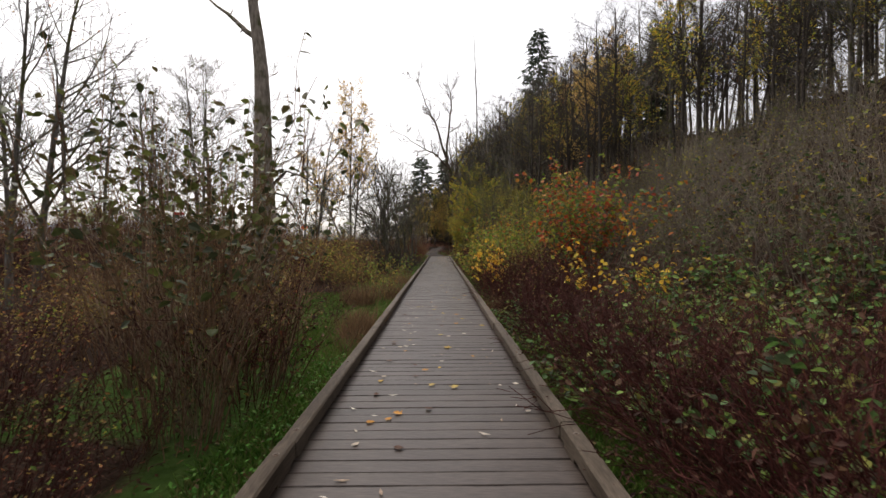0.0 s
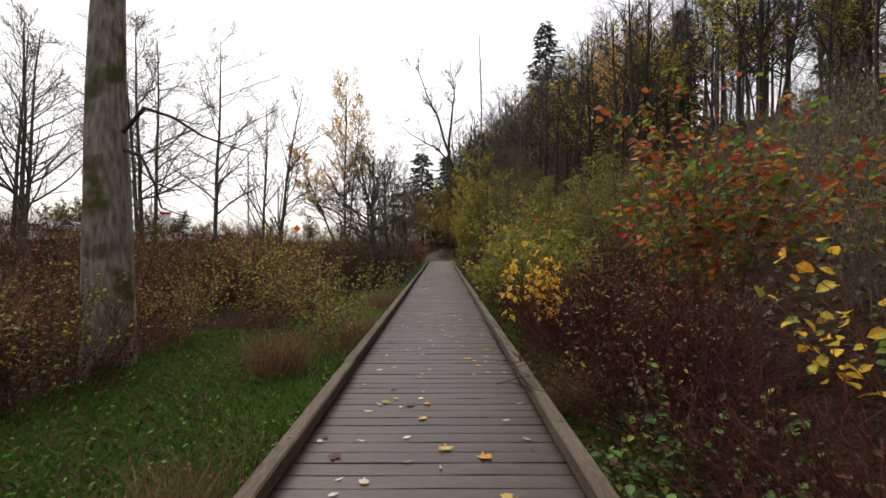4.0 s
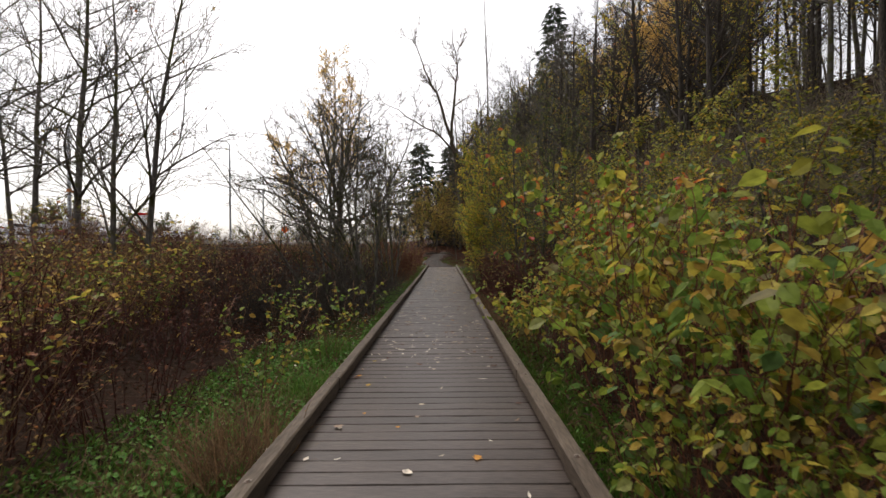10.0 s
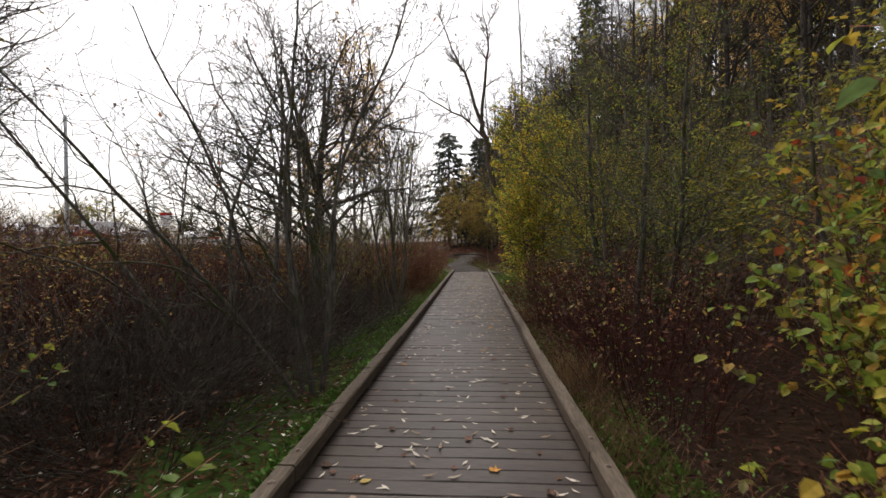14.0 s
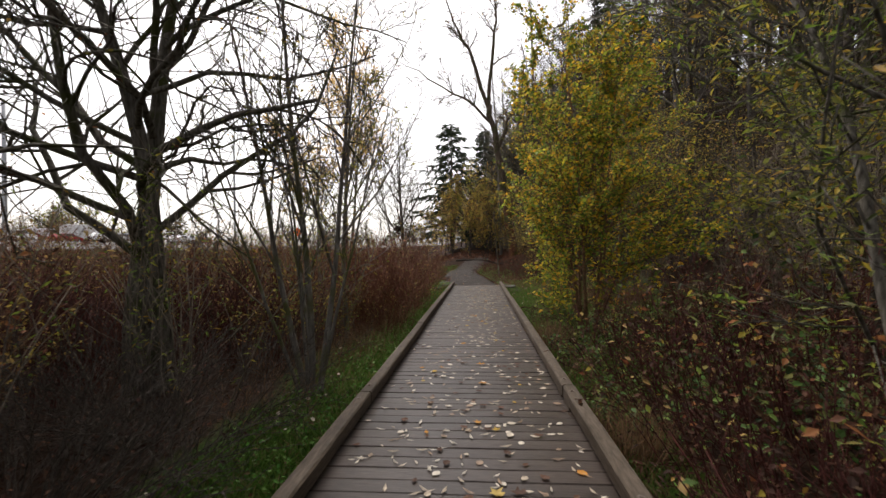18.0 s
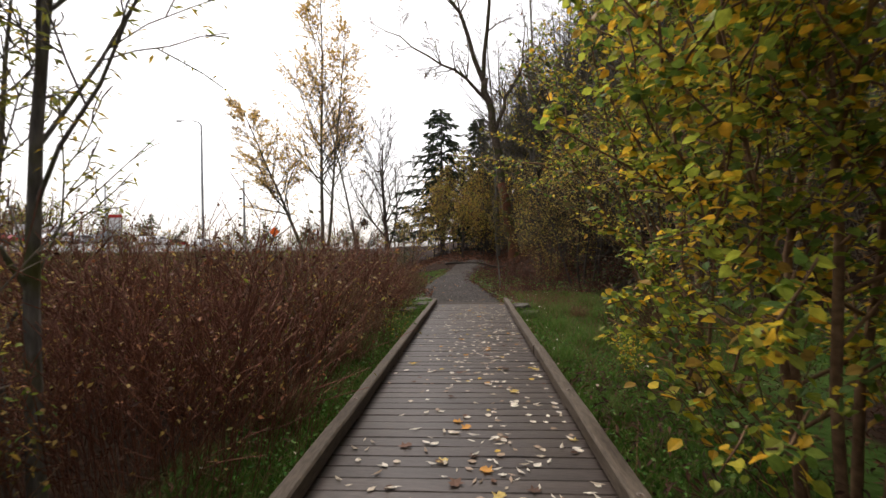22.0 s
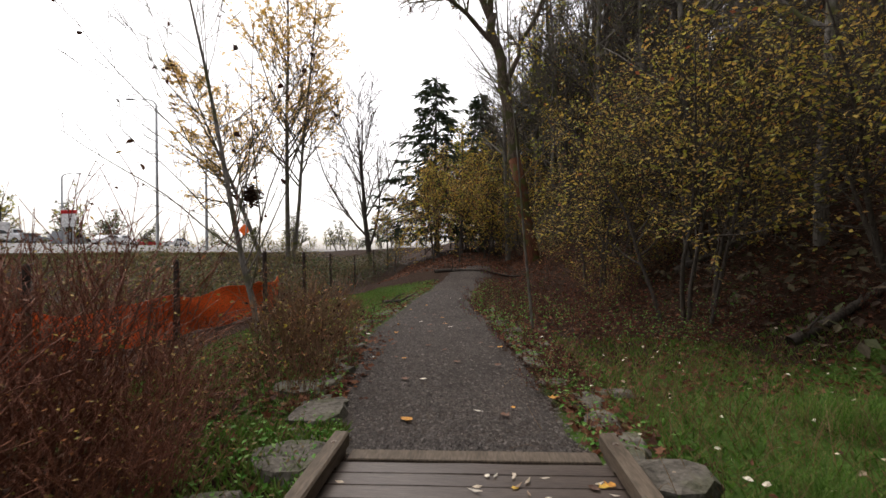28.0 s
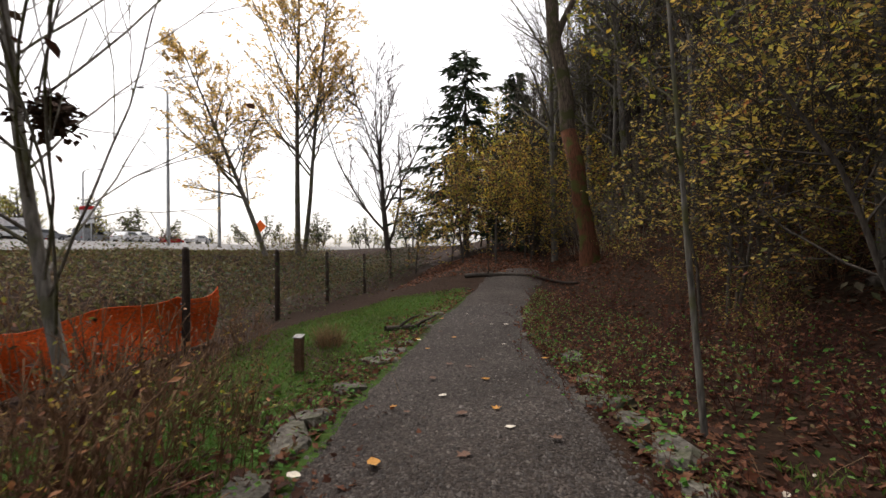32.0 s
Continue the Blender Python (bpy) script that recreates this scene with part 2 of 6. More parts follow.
M["post"] = mat_surface("dark_fence_post", [(0.03, 0.022, 0.018), (0.07, 0.05, 0.04)], 5.0, 0.85)
M["brownpost"] = mat_surface("brown_marker_post", [(0.10, 0.055, 0.035), (0.16, 0.09, 0.055)], 6.0, 0.75)
M["plate"] = mat_surface("grey_plate", [(0.2, 0.19, 0.18), (0.3, 0.29, 0.28)], 6.0, 0.5)
M["nest"] = mat_surface("dead_leaf_clump", [(0.03, 0.018, 0.012), (0.08, 0.045, 0.03)], 12, 0.9)
M["glass_dark"] = mat_surface("car_glass", [(0.02, 0.022, 0.025), (0.03, 0.032, 0.035)], 1.0, 0.08, gloss=0.5)
M["tyre"] = mat_surface("tyre_rubber", [(0.015, 0.015, 0.015), (0.03, 0.03, 0.03)], 5.0, 0.8)
M["lamp_red"] = mat_surface("tail_lamp", [(0.4, 0.02, 0.02), (0.5, 0.03, 0.03)], 5.0, 0.25)
M["white_wall"] = mat_surface("white_cladding", [(0.6, 0.6, 0.6), (0.75, 0.75, 0.74)], 0.6, 0.6)
M["roof"] = mat_surface("grey_roof", [(0.2, 0.2, 0.2), (0.3, 0.3, 0.3)], 0.6, 0.7)
for i, c in enumerate([(0.75, 0.75, 0.76), (0.3, 0.02, 0.025), (0.03, 0.03, 0.035), (0.25, 0.26, 0.28), (0.04, 0.09, 0.2)]):
    M["paint%d" % i] = mat_surface("car_paint", [c, tuple(min(1, 1.1 * v) for v in c)], 1.0, 0.2, bump=0.02, gloss=0.5)


def mat_ground():
    """Damp soil and litter, with turf where the plan has it (the attribute "turf" of the ground)."""
    m, n, l, b = base_mat("damp_ground")
    a, f = noise_node(n, l, 0.6, 6), noise_node(n, l, 9, 8)
    soil = ramp(n, even([(0.01, 0.0065, 0.0045), (0.026, 0.015, 0.01), (0.048, 0.026, 0.016)]))
    l.new(f.outputs[0], soil.inputs[0])
    green = ramp(n, even([(0.018, 0.036, 0.008), (0.038, 0.072, 0.014), (0.065, 0.085, 0.024)]))
    l.new(f.outputs[0], green.inputs[0])
    at = n.new("ShaderNodeAttribute")
    at.attribute_name = "turf"
    add = n.new("ShaderNodeMath")
    add.operation = "ADD"
    l.new(at.outputs["Fac"], add.inputs[0])
    l.new(a.outputs[0], add.inputs[1])
    k = ramp(n, [(0.78, (0, 0, 0)), (0.98, (1, 1, 1))])
    l.new(add.outputs[0], k.inputs[0])
    l.new(mixed(n, l, k.outputs[0], soil.outputs[0], green.outputs[0]), b.inputs["Base Color"])
    b.inputs["Roughness"].default_value = 0.95
    b.inputs["Specular IOR Level"].default_value = 0.05
    bumped(n, l, b, f.outputs[0], 0.9, 0.08)
    return m


M["ground"] = mat_ground()


def mat_gravel():
    """Crushed stone: every chip its own grey, with earth trodden in."""
    m, n, l, b = base_mat("dark_gravel")
    c = n.new("ShaderNodeTexCoord")
    v = n.new("ShaderNodeTexVoronoi")
    v.inputs["Scale"].default_value = 62
    l.new(c.outputs["Object"], v.inputs["Vector"])
    sep = n.new("ShaderNodeSeparateColor")
    l.new(v.outputs["Color"], sep.inputs[0])
    r = ramp(n, [(0.0, (0.018, 0.0135, 0.011)), (0.45, (0.039, 0.031, 0.027)), (0.8, (0.06, 0.05, 0.044)), (1.0, (0.11, 0.095, 0.085))])
    l.new(sep.outputs[0], r.inputs[0])
    a = noise_node(n, l, 0.9, 5)
    k = ramp(n, [(0.35, (0.6, 0.56, 0.52)), (0.7, (1.15, 1.12, 1.1))])
    l.new(a.outputs[0], k.inputs[0])
    l.new(mixed(n, l, 1.0, r.outputs[0], k.outputs[0], "MULTIPLY"), b.inputs["Base Color"])
    b.inputs["Roughness"].default_value = 0.85
    b.inputs["Specular IOR Level"].default_value = 0.15
    inv = n.new("ShaderNodeMath")
    inv.operation = "SUBTRACT"
    inv.inputs[0].default_value = 1.0
    l.new(v.outputs["Distance"], inv.inputs[1])
    bumped(n, l, b, inv.outputs[0], 0.9, 0.012)
    return m


M["gravel"] = mat_gravel()


# ---- mesh tools ----
def to_mesh(name, V, F, mat, smooth=False):
    me = bpy.data.meshes.new(name)
    me.from_pydata([tuple(v) for v in np.asarray(V).tolist()], [], F)
    me.materials.append(mat)
    if smooth:
        me.polygons.foreach_set("use_smooth", [True] * len(me.polygons))
    me.update()
    return me


def thing(name, x, y, z, label, category, group="", rz=0.0, kind=""):
    ob = new(name)
    ob.matrix_world = pose(x, y, z, 0, 0, rz)
    ob.empty_display_size = 0.1
    return tagged(ob, label, category, group, kind)


def part(name, me, parent, label="", m=None):
    ob = new(name, me)
    ob.parent = parent
    if m is not None:
        ob.matrix_basis = m
    return tagged(ob, label)


def solo(name, me, label, category, group="", kind="", m=None):
    ob = new(name, me)
    if m is not None:
        ob.matrix_world = m
    return tagged(ob, label, category, group, kind)


def box_vf(x0, y0, z0, x1, y1, z1, ch=0.0):
    """A box whose top edges are chamfered by ch."""
    V = [(x0, y0, z0), (x1, y0, z0), (x1, y1, z0), (x0, y1, z0)]
    F = [(3, 2, 1, 0)]
    rings = [(z1 - ch, 0), (z1, ch)] if ch else [(z1, 0)]
    for z, c in rings:
        k = len(V)
        V += [(x0 + c, y0 + c, z), (x1 - c, y0 + c, z), (x1 - c, y1 - c, z), (x0 + c, y1 - c, z)]
        F += [(k - 4 + i, k - 4 + (i + 1) % 4, k + (i + 1) % 4, k + i) for i in range(4)]
    k = len(V)
    F.append((k - 4, k - 3, k - 2, k - 1))
    return V, F


def merge(parts):
    V, F = [], []
    for v, f in parts:
        k = len(V)
        V += [tuple(p) for p in v]
        F += [tuple(i + k for i in q) for q in f]
    return V, F


def tube_vf(polys):
    """Tapered round limbs along lines of points: (points, radii, sides)."""
    VV, FF, base = [], [], 0
    for P, R, k in polys:
        P, R = np.asarray(P, float), np.asarray(R, float)
        n = len(P)
        T = np.gradient(P, axis=0)
        T /= np.linalg.norm(T, axis=1)[:, None] + 1e-9
        ref = np.array((1.0, 0, 0)) if abs(T[0, 2]) > 0.7 else np.array((0, 0, 1.0))
        A = np.cross(T, ref)
        A /= np.linalg.norm(A, axis=1)[:, None] + 1e-9
        B = np.cross(T, A)
        ang = np.arange(k) * 2 * math.pi / k
        V = P[:, None, :] + R[:, None, None] * (np.cos(ang)[None, :, None] * A[:, None, :] + np.sin(ang)[None, :, None] * B[:, None, :])
        VV.append(V.reshape(-1, 3))
        i = np.arange(n - 1)[:, None] * k + base
        j = np.arange(k)[None, :]
        j2 = (j + 1) % k
        FF += np.stack([i + j, i + j2, i + k + j2, i + k + j], -1).reshape(-1, 4).tolist()
        FF.append([base + (n - 1) * k + q for q in range(k)])
        base += n * k
    return np.concatenate(VV), FF


LEAF_FINE = (np.array([(0, 0, 0), (0.3, 0.34, 0.06), (0.66, 0.29, 0.03), (1, 0, -0.12), (0.66, -0.29, 0.03), (0.3, -0.34, 0.06), (0.32, 0, -0.02), (0.68, 0, -0.04)]),
             [(0, 6, 1), (1, 6, 7, 2), (2, 7, 3), (0, 5, 6), (5, 4, 7, 6), (4, 3, 7)])
LEAF_PLAIN = (np.array([(0, 0, 0), (0.45, 0.28, 0.05), (1, 0, -0.05), (0.45, -0.28, 0.05)]), [(0, 2, 1), (0, 3, 2)])
LEAF_SLIM = (np.array([(0, 0, 0), (0.45, 0.13, 0.03), (1, 0, -0.08), (0.45, -0.13, 0.03)]), [(0, 2, 1), (0, 3, 2)])
LEAF_LOBED = (np.array([(0, 0, 0), (0.15, 0.32, 0.03), (0.42, 0.22, 0), (0.55, 0.5, 0.06), (0.68, 0.16, 0), (1, 0, -0.06), (0.68, -0.16, 0), (0.55, -0.5, 0.06), (0.42, -0.22, 0), (0.15, -0.32, 0.03), (0.42, 0, -0.02)]),
              [(0, 10, 1), (1, 10, 2), (2, 10, 4, 3), (4, 10, 5), (5, 10, 6), (6, 10, 8, 7), (8, 10, 9), (9, 10, 0)])


def unit(a):
    return a / (np.linalg.norm(a, axis=-1, keepdims=True) + 1e-9)


def leaf_vf(rng, P, size, shape=LEAF_PLAIN, droop=0.3, flat=0.6, D=None):
    """Leaves at the points P: each turned its own way, hanging by droop, their faces up by flat."""
    P = np.asarray(P, float)
    n = len(P)
    if D is None:
        a = rng.uniform(0, 2 * math.pi, n)
        D = np.stack([np.cos(a), np.sin(a), rng.normal(-droop, 0.35, n)], -1)
    D = unit(D)
    N = unit(np.stack([rng.normal(0, 1, n), rng.normal(0, 1, n), np.full(n, flat * 2.5)], -1))
    S = unit(np.cross(N, D))
    N = np.cross(D, S)
    s = size * rng.uniform(0.6, 1.25, n)
    T, F = shape
    V = P[:, None, :] + s[:, None, None] * (T[None, :, 0:1] * D[:, None, :] + T[None, :, 1:2] * S[:, None, :] + T[None, :, 2:3] * N[:, None, :])
    k = len(T)
    return V.reshape(-1, 3), [tuple(i * k + q for q in f) for i in range(n) for f in F]


def limb(rng, p, d, L, r0, r1, n, wob, up):
    """A wandering line from p along d: points and radii."""
    P, d = [np.array(p, float)], np.array(d, float)
    for i in range(n):
        d = d + rng.normal(0, wob, 3) + np.array((0, 0, up))
        d /= np.linalg.norm(d)
        P.append(P[-1] + d * L / n)
    return np.array(P), np.linspace(r0, r1, n + 1)


def side_dir(rng, t, ang):
    a = rng.normal(0, 1, 3)
    a -= t * np.dot(a, t)
    a /= np.linalg.norm(a) + 1e-9
    return t * math.cos(ang) + a * math.sin(ang)


def grow(rng, out, p, d, L, r, lev, spec, thin=0.0045):
    """Branches out of branches. spec, level by level: (steps, wobble, rise, children, angle, length share, first child at, sides)."""
    n, wob, up, kids, ang, share, first, sides = spec[lev]
    P, R = limb(rng, p, d, L, r, max(r * (0.3 if lev else 0.18), thin), n, wob, up)
    out.append((P, R, sides, lev))
    if lev + 1 < len(spec):
        kids = max(1, int(kids * rng.uniform(0.8, 1.2)))
        for i in range(kids):
            f = first + (1 - first) * (i + rng.uniform(0, 1)) / kids
            f = min(f, 0.985)
            j = int(f * n)
            q = P[j] + (P[j + 1] - P[j]) * (f * n - j)
            t = unit(P[j + 1] - P[j])
            rr = max((R[j] + (R[j + 1] - R[j]) * (f * n - j)) * 0.52, thin * 1.3)
            LL = L * share * (1.15 - 0.75 * (f - first) / (1 - first)) * rng.uniform(0.7, 1.2)
            grow(rng, out, q, side_dir(rng, t, ang * rng.uniform(0.75, 1.25)), LL, rr, lev + 1, spec, thin)


def on_limbs(rng, out, lev, count, lo=0.2):
    """Points along the limbs of level lev and above it."""
    use = [o for o in out if o[3] >= lev]
    w = np.array([np.linalg.norm(o[0][-1] - o[0][0]) for o in use])
    pick = rng.choice(len(use), count, p=w / w.sum())
    Q = []
    for i in pick:
        P = use[i][0]
        f = rng.uniform(lo, 1) * (len(P) - 1)
        j = min(int(f), len(P) - 2)
        Q.append(P[j] + (P[j + 1] - P[j]) * (f - j))
    return np.array(Q)


def polys(out, lo=0, hi=9):
    return [(P, R, k) for P, R, k, lev in out if lo <= lev <= hi]


def clear_of_boards(out, x, side):
    """Leaves out the limbs that would hang into the way over the boards."""
    def in_the_way(P):
        q = (P[:, 0] + x) * side
        return ((q < 0.95) & (P[:, 2] < 2.2) | (q < 0.5) & (P[:, 2] < 3.4)).any()

    return [o for o in out if o[3] == 0 or not in_the_way(o[0])]


def plant(name, x, y, z, label, category, out, bark, leaves=(), group="", split=1, rz=0.0, names=("trunk", "twig_growth", "foliage")):
    """A woody plant as one thing: its trunk or stems, its finer branches and its leaves are the parts. leaves: (points, size, shape, material, droop)."""
    ob = thing(name, x, y, z, label, category, group, rz)
    if names[0] == "trunk":
        for P, Rr, k, lev in out:
            if lev < split:
                V, F = tube_vf([(P, Rr, k)])
                name_ = "trunk" if lev == 0 else "limb"
                part(name_, to_mesh(name_, V, F, bark, True), ob)
    else:
        V, F = tube_vf(polys(out, 0, split - 1))
        tagged(part(names[0], to_mesh(names[0], V, F, bark, True), ob), kind="stuff")
    if any(o[3] >= split for o in out):
        V, F = tube_vf(polys(out, split))
        tagged(part(names[1], to_mesh(names[1], V, F, bark, True), ob), kind="stuff")
    for Q, size, shape, mat, droop, rng in leaves:
        V, F = leaf_vf(rng, Q, size, shape, droop)
        tagged(part(names[2], to_mesh(names[2], V, F, mat), ob), kind="stuff")
    return ob


REACH = {}


def beside_boards(x, y, reach):
    """Keeps a shrub whose stems lean out by reach clear of the boards."""
    if y < DECK_END + 0.6 and abs(x) < 4:
        return math.copysign(max(abs(x), 0.92 + reach), x)
    return x


def spread(ob, places):
    """Copies of a plant at (x, y, turn, size)."""
    reach = REACH.get(ob.name.split(".")[0] + ob["label"], 0.0) if "label" in ob else 0.0
    for x, y, a, s in places:
        x = beside_boards(x, y, reach * s)
        copy_thing(ob, pose(x, y, gz(x, y) - 0.03, 0, 0, a) @ Matrix.Scale(s, 4))


# ---- the lie of the land ----
def step(a, b, v):
    q = min(1.0, max(0.0, (v - a) / (b - a)))
    return q * q * (3 - 2 * q)


def gz(x, y):
    """Height of the ground: wet meadow, a bank up to the car park, a steep wooded hillside."""
    z = -0.25 + 0.04 * math.sin(x * 1.1 + y * 0.38) + 0.03 * math.sin(y * 0.85 - x * 0.5)
    q = x + 0.2 + 0.6 * step(43, 48, y)
    z += (0.23 * step(2.4, 1.15, q) if q > 0 else 0.23 * step(-5.8, -2.3, q)) * step(39.8, 41.7, y)
    if x < -6.6:
        z += 1.35 * step(-7.4, -17.4, x) + 1.83 * min(1.0, max(0.0, (-15.8 - x) / 37))
    foot = 4.5 - 2.8 * step(42, 61, y)
    top = 9.3 + 0.16 * max(0.0, min(y, 138) - 31)
    if x > foot:
        q = (x - foot) / (20.8 - foot)
        z += top * (min(q, 1.0) ** 1.25) * (1 - 0.25 * step(25, 50, x))
        z += 0.25 * math.sin(x * 0.7 + y * 0.25) * min(1.0, q * 3)
    z += 0.75 * step(53, 60, y) * step(-5, -1, x) + 0.05 * max(0.0, min(y, 122) - 60) * step(-25, -3, x)
    return z


# ---- ground ----
def turf(x, y):
    """Where the plan has grass."""
    if x < -6:
        return 0.12
    if -4.2 < x < -0.8 and 3.5 < y < 13 or -2.2 < x < -0.8 and y < 41:
        return 0.5
    if 0.8 < x < 3.4 and 29.5 < y < 36 or 0.8 < x < 6.0 and 35 < y < 45:
        return 0.66
    if -3.8 < x < -1.0 and 41.6 < y < 56:
        return 0.5
    return 0.12


def ground_sheet():
    xs = [-1500, -600, -300, -160, -110] + list(np.arange(-80, -14, 3.0)) + list(np.arange(-14, 14, 0.5)) + list(np.arange(14, 64, 2.0)) + [70, 90, 130, 200, 320, 600, 1500]
    ys = [-1500, -500, -200, -100, -50, -25, -12] + list(np.arange(-6, 78, 0.55)) + list(np.arange(78, 150, 6.0)) + [160, 190, 230, 300, 450, 800, 1500]
    V = [(x, y, gz(x, y)) for y in ys for x in xs]
    n = len(xs)
    F = [(j * n + i, j * n + i + 1, (j + 1) * n + i + 1, (j + 1) * n + i) for j in range(len(ys) - 1) for i in range(n - 1)]
    me = to_mesh("ground", V, F, M["ground"], True)
    me.attributes.new("turf", "FLOAT", "POINT").data.foreach_set("value", [turf(x, y) for x, y, z in V])
    solo("ground", me, "damp brown soil with grass and leaf litter", "ground", kind="structure")


ground_sheet()

# line of the gravel path: (y, centre x, half width)
PATH = [(41.5, 0.0, 0.82), (42.1, -0.12, 0.92), (43.5, -0.3, 1.04), (45.1, -0.55, 1.06), (46.7, -0.72, 1.05), (48.2, -0.8, 1.0), (50.6, -0.92, 0.84), (52.8, -0.85, 0.82), (55, -0.5, 0.85), (57.3, -0.1, 0.87), (59.2, 0.45, 0.7)]


def path_at(y):
    ys = [p[0] for p in PATH]
    return float(np.interp(y, ys, [p[1] for p in PATH])), float(np.interp(y, ys, [p[2] for p in PATH]))


def gravel_path():
    V, F, n = [], [], 9
    rng = np.random.default_rng(5)
    ys = list(np.arange(41.5, 59.21, 0.3))
    for y in ys:
        c, w = path_at(y)
        for i in range(n):
            u = i / (n - 1) * 2 - 1
            e = rng.uniform(-0.06, 0.06) if abs(u) == 1 and y > 41.7 else 0
            x = c + u * w + e
            V.append((x, y, gz(x, y) + (0.045 - 0.05 * u * u if y > 41.6 else 0.0)))
    for j in range(len(ys) - 1):
        F += [(j * n + i, j * n + i + 1, (j + 1) * n + i + 1, (j + 1) * n + i) for i in range(n - 1)]
    ob = solo("gravel_path", to_mesh("gravel_path", V, F, M["gravel"], True), "dark grey crushed gravel footpath with worn edges", "path", kind="structure")
    T = np.array([(1, 0, 0), (0, 1, 0), (-1, 0, 0), (0, -1, 0), (0.1, 0.1, 0.8)])
    TF = [(0, 1, 4), (1, 2, 4), (2, 3, 4), (3, 0, 4)]
    VV, FF = [], []
    for i in range(24000):
        y = 41.6 + 12 * rng.uniform(0, 1) ** 1.5
        c, w = path_at(y)
        x = c + w * rng.uniform(-1, 1) * (1.0 if rng.uniform() < 0.93 else 1.25)
        u = (x - c) / w
        s, a = rng.uniform(0.008, 0.026) * (1 if rng.uniform() < 0.97 else 1.6), rng.uniform(0, 6.3)
        z = gz(x, y) + 0.045 - 0.05 * min(1, u * u) - 0.003
        ca, sa = math.cos(a) * s, math.sin(a) * s
        k = len(VV)
        VV += [(x + ca * t[0] - sa * t[1] * 0.7, y + sa * t[0] + ca * t[1] * 0.7, z + s * t[2] * 0.8) for t in T]
        FF += [tuple(q + k for q in f) for f in TF]
    p = part("gravel", to_mesh("gravel", VV, FF, mat_pebbles), ob)
    tagged(p, kind="stuff")


def pebble_mat():
    m, n, l, b = base_mat("loose_pebbles")
    g = n.new("ShaderNodeNewGeometry")
    r = ramp(n, even([(0.026, 0.02, 0.017), (0.05, 0.041, 0.036), (0.072, 0.06, 0.053), (0.036, 0.028, 0.024), (0.15, 0.13, 0.115)]))
    l.new(g.outputs["Random Per Island"], r.inputs[0])
    l.new(r.outputs[0], b.inputs["Base Color"])
    b.inputs["Roughness"].default_value = 0.8
    return m


mat_pebbles = pebble_mat()
gravel_path()


# ---- boardwalk ----
PITCH, DECK_END, HALF = 0.146, 41.58, 0.925
boardwalks = [thing("boardwalk", 0, 0, 0, "weathered grey-brown timber boardwalk with low kerb rails", "boardwalk", kind="structure") for i in range(2)]
MIDWAY = 18.6


def bolt_mesh():
    V, F = [(0, 0, 0.008)], []
    for r, z in ((0.009, 0.008), (0.012, 0.003), (0.02, 0.003), (0.021, 0.0)):
        V += [(r * math.cos(a * math.pi / 4), r * math.sin(a * math.pi / 4), z) for a in range(8)]
    F += [(0, 1 + i, 1 + (i + 1) % 8) for i in range(8)]
    for j in range(3):
        F += [(1 + j * 8 + i, 9 + j * 8 + i, 9 + j * 8 + (i + 1) % 8, 1 + j * 8 + (i + 1) % 8) for i in range(8)]
    return to_mesh("bolt", V, F, M["bolt"])


def kerb_rails():
    rng = np.random.default_rng(3)
    bolt = bolt_mesh()
    SEG = 3.66
    for side in (-1, 1):
        y = -4.6 + (0.0 if side < 0 else 0.25)
        while y < DECK_END - 0.1:
            y1 = min(y + SEG, DECK_END + 0.02)
            x0, x1 = sorted((side * HALF, side * (HALF - 0.105)))
            n = max(2, int((y1 - y) / 0.3))
            V, F = [], []
            prof = [(x0, 0.035), (x1, 0.035), (x1, 0.122), (x1 - 0.012, 0.134), (x0 + 0.012, 0.134), (x0, 0.122)]
            dx, dz = rng.normal(0, 0.004), rng.normal(0, 0.002)
            for j in range(n + 1):
                yy = y + 0.004 + (y1 - y - 0.008) * j / n
                wob, wz = rng.normal(0, 0.0016), rng.normal(0, 0.0012)
                V += [(px + dx + wob, yy, pz + (dz + wz if pz > 0.1 else 0)) for px, pz in prof]
            for j in range(n):
                F += [(j * 6 + i, j * 6 + (i + 1) % 6, j * 6 + 6 + (i + 1) % 6, j * 6 + 6 + i) for i in range(6)]
            F += [tuple(range(5, -1, -1)), tuple(n * 6 + i for i in range(6))]
            rail = part("kerb_rail", to_mesh("kerb_rail", V, F, M["kerb"]), boardwalks[y > MIDWAY])
            for q in (0.18, (y1 - y) / 2, y1 - y - 0.18):
                part("bolt", bolt, rail, m=pose(side * (HALF - 0.052), y + q, 0.1335 + dz))
                V, F = box_vf(x0 + 0.008, y + q - 0.11, 0.001, x1 - 0.008, y + q + 0.11, 0.0352)
                part("spacer_block", to_mesh("spacer_block", V, F, M["kerb"]), rail)
            y = y1


def deck_frame():
    for x in (-0.72, 0.0, 0.72):
        for i, (ya, yb) in enumerate(((-5, MIDWAY), (MIDWAY, DECK_END - 0.05))):
            V, F = box_vf(x - 0.045, ya, -0.25, x + 0.045, yb, -0.041)
            part("joist", to_mesh("joist", V, F, M["under"]), boardwalks[i])
    for y in np.arange(-4, 41.2, 2.44):
        V, F = box_vf(-0.85, y - 0.045, -0.42, 0.85, y + 0.045, -0.251)
        part("cross_beam", to_mesh("cross_beam", V, F, M["under"]), boardwalks[int(y > MIDWAY)])
    V, F = box_vf(-0.80, DECK_END - 0.135, -0.06, 0.80, DECK_END + 0.01, 0.012, 0.006)
    part("end_board", to_mesh("end_board", V, F, M["kerb"]), boardwalks[1], "pale worn timber sill at the end of the deck")


kerb_rails()
deck_frame()


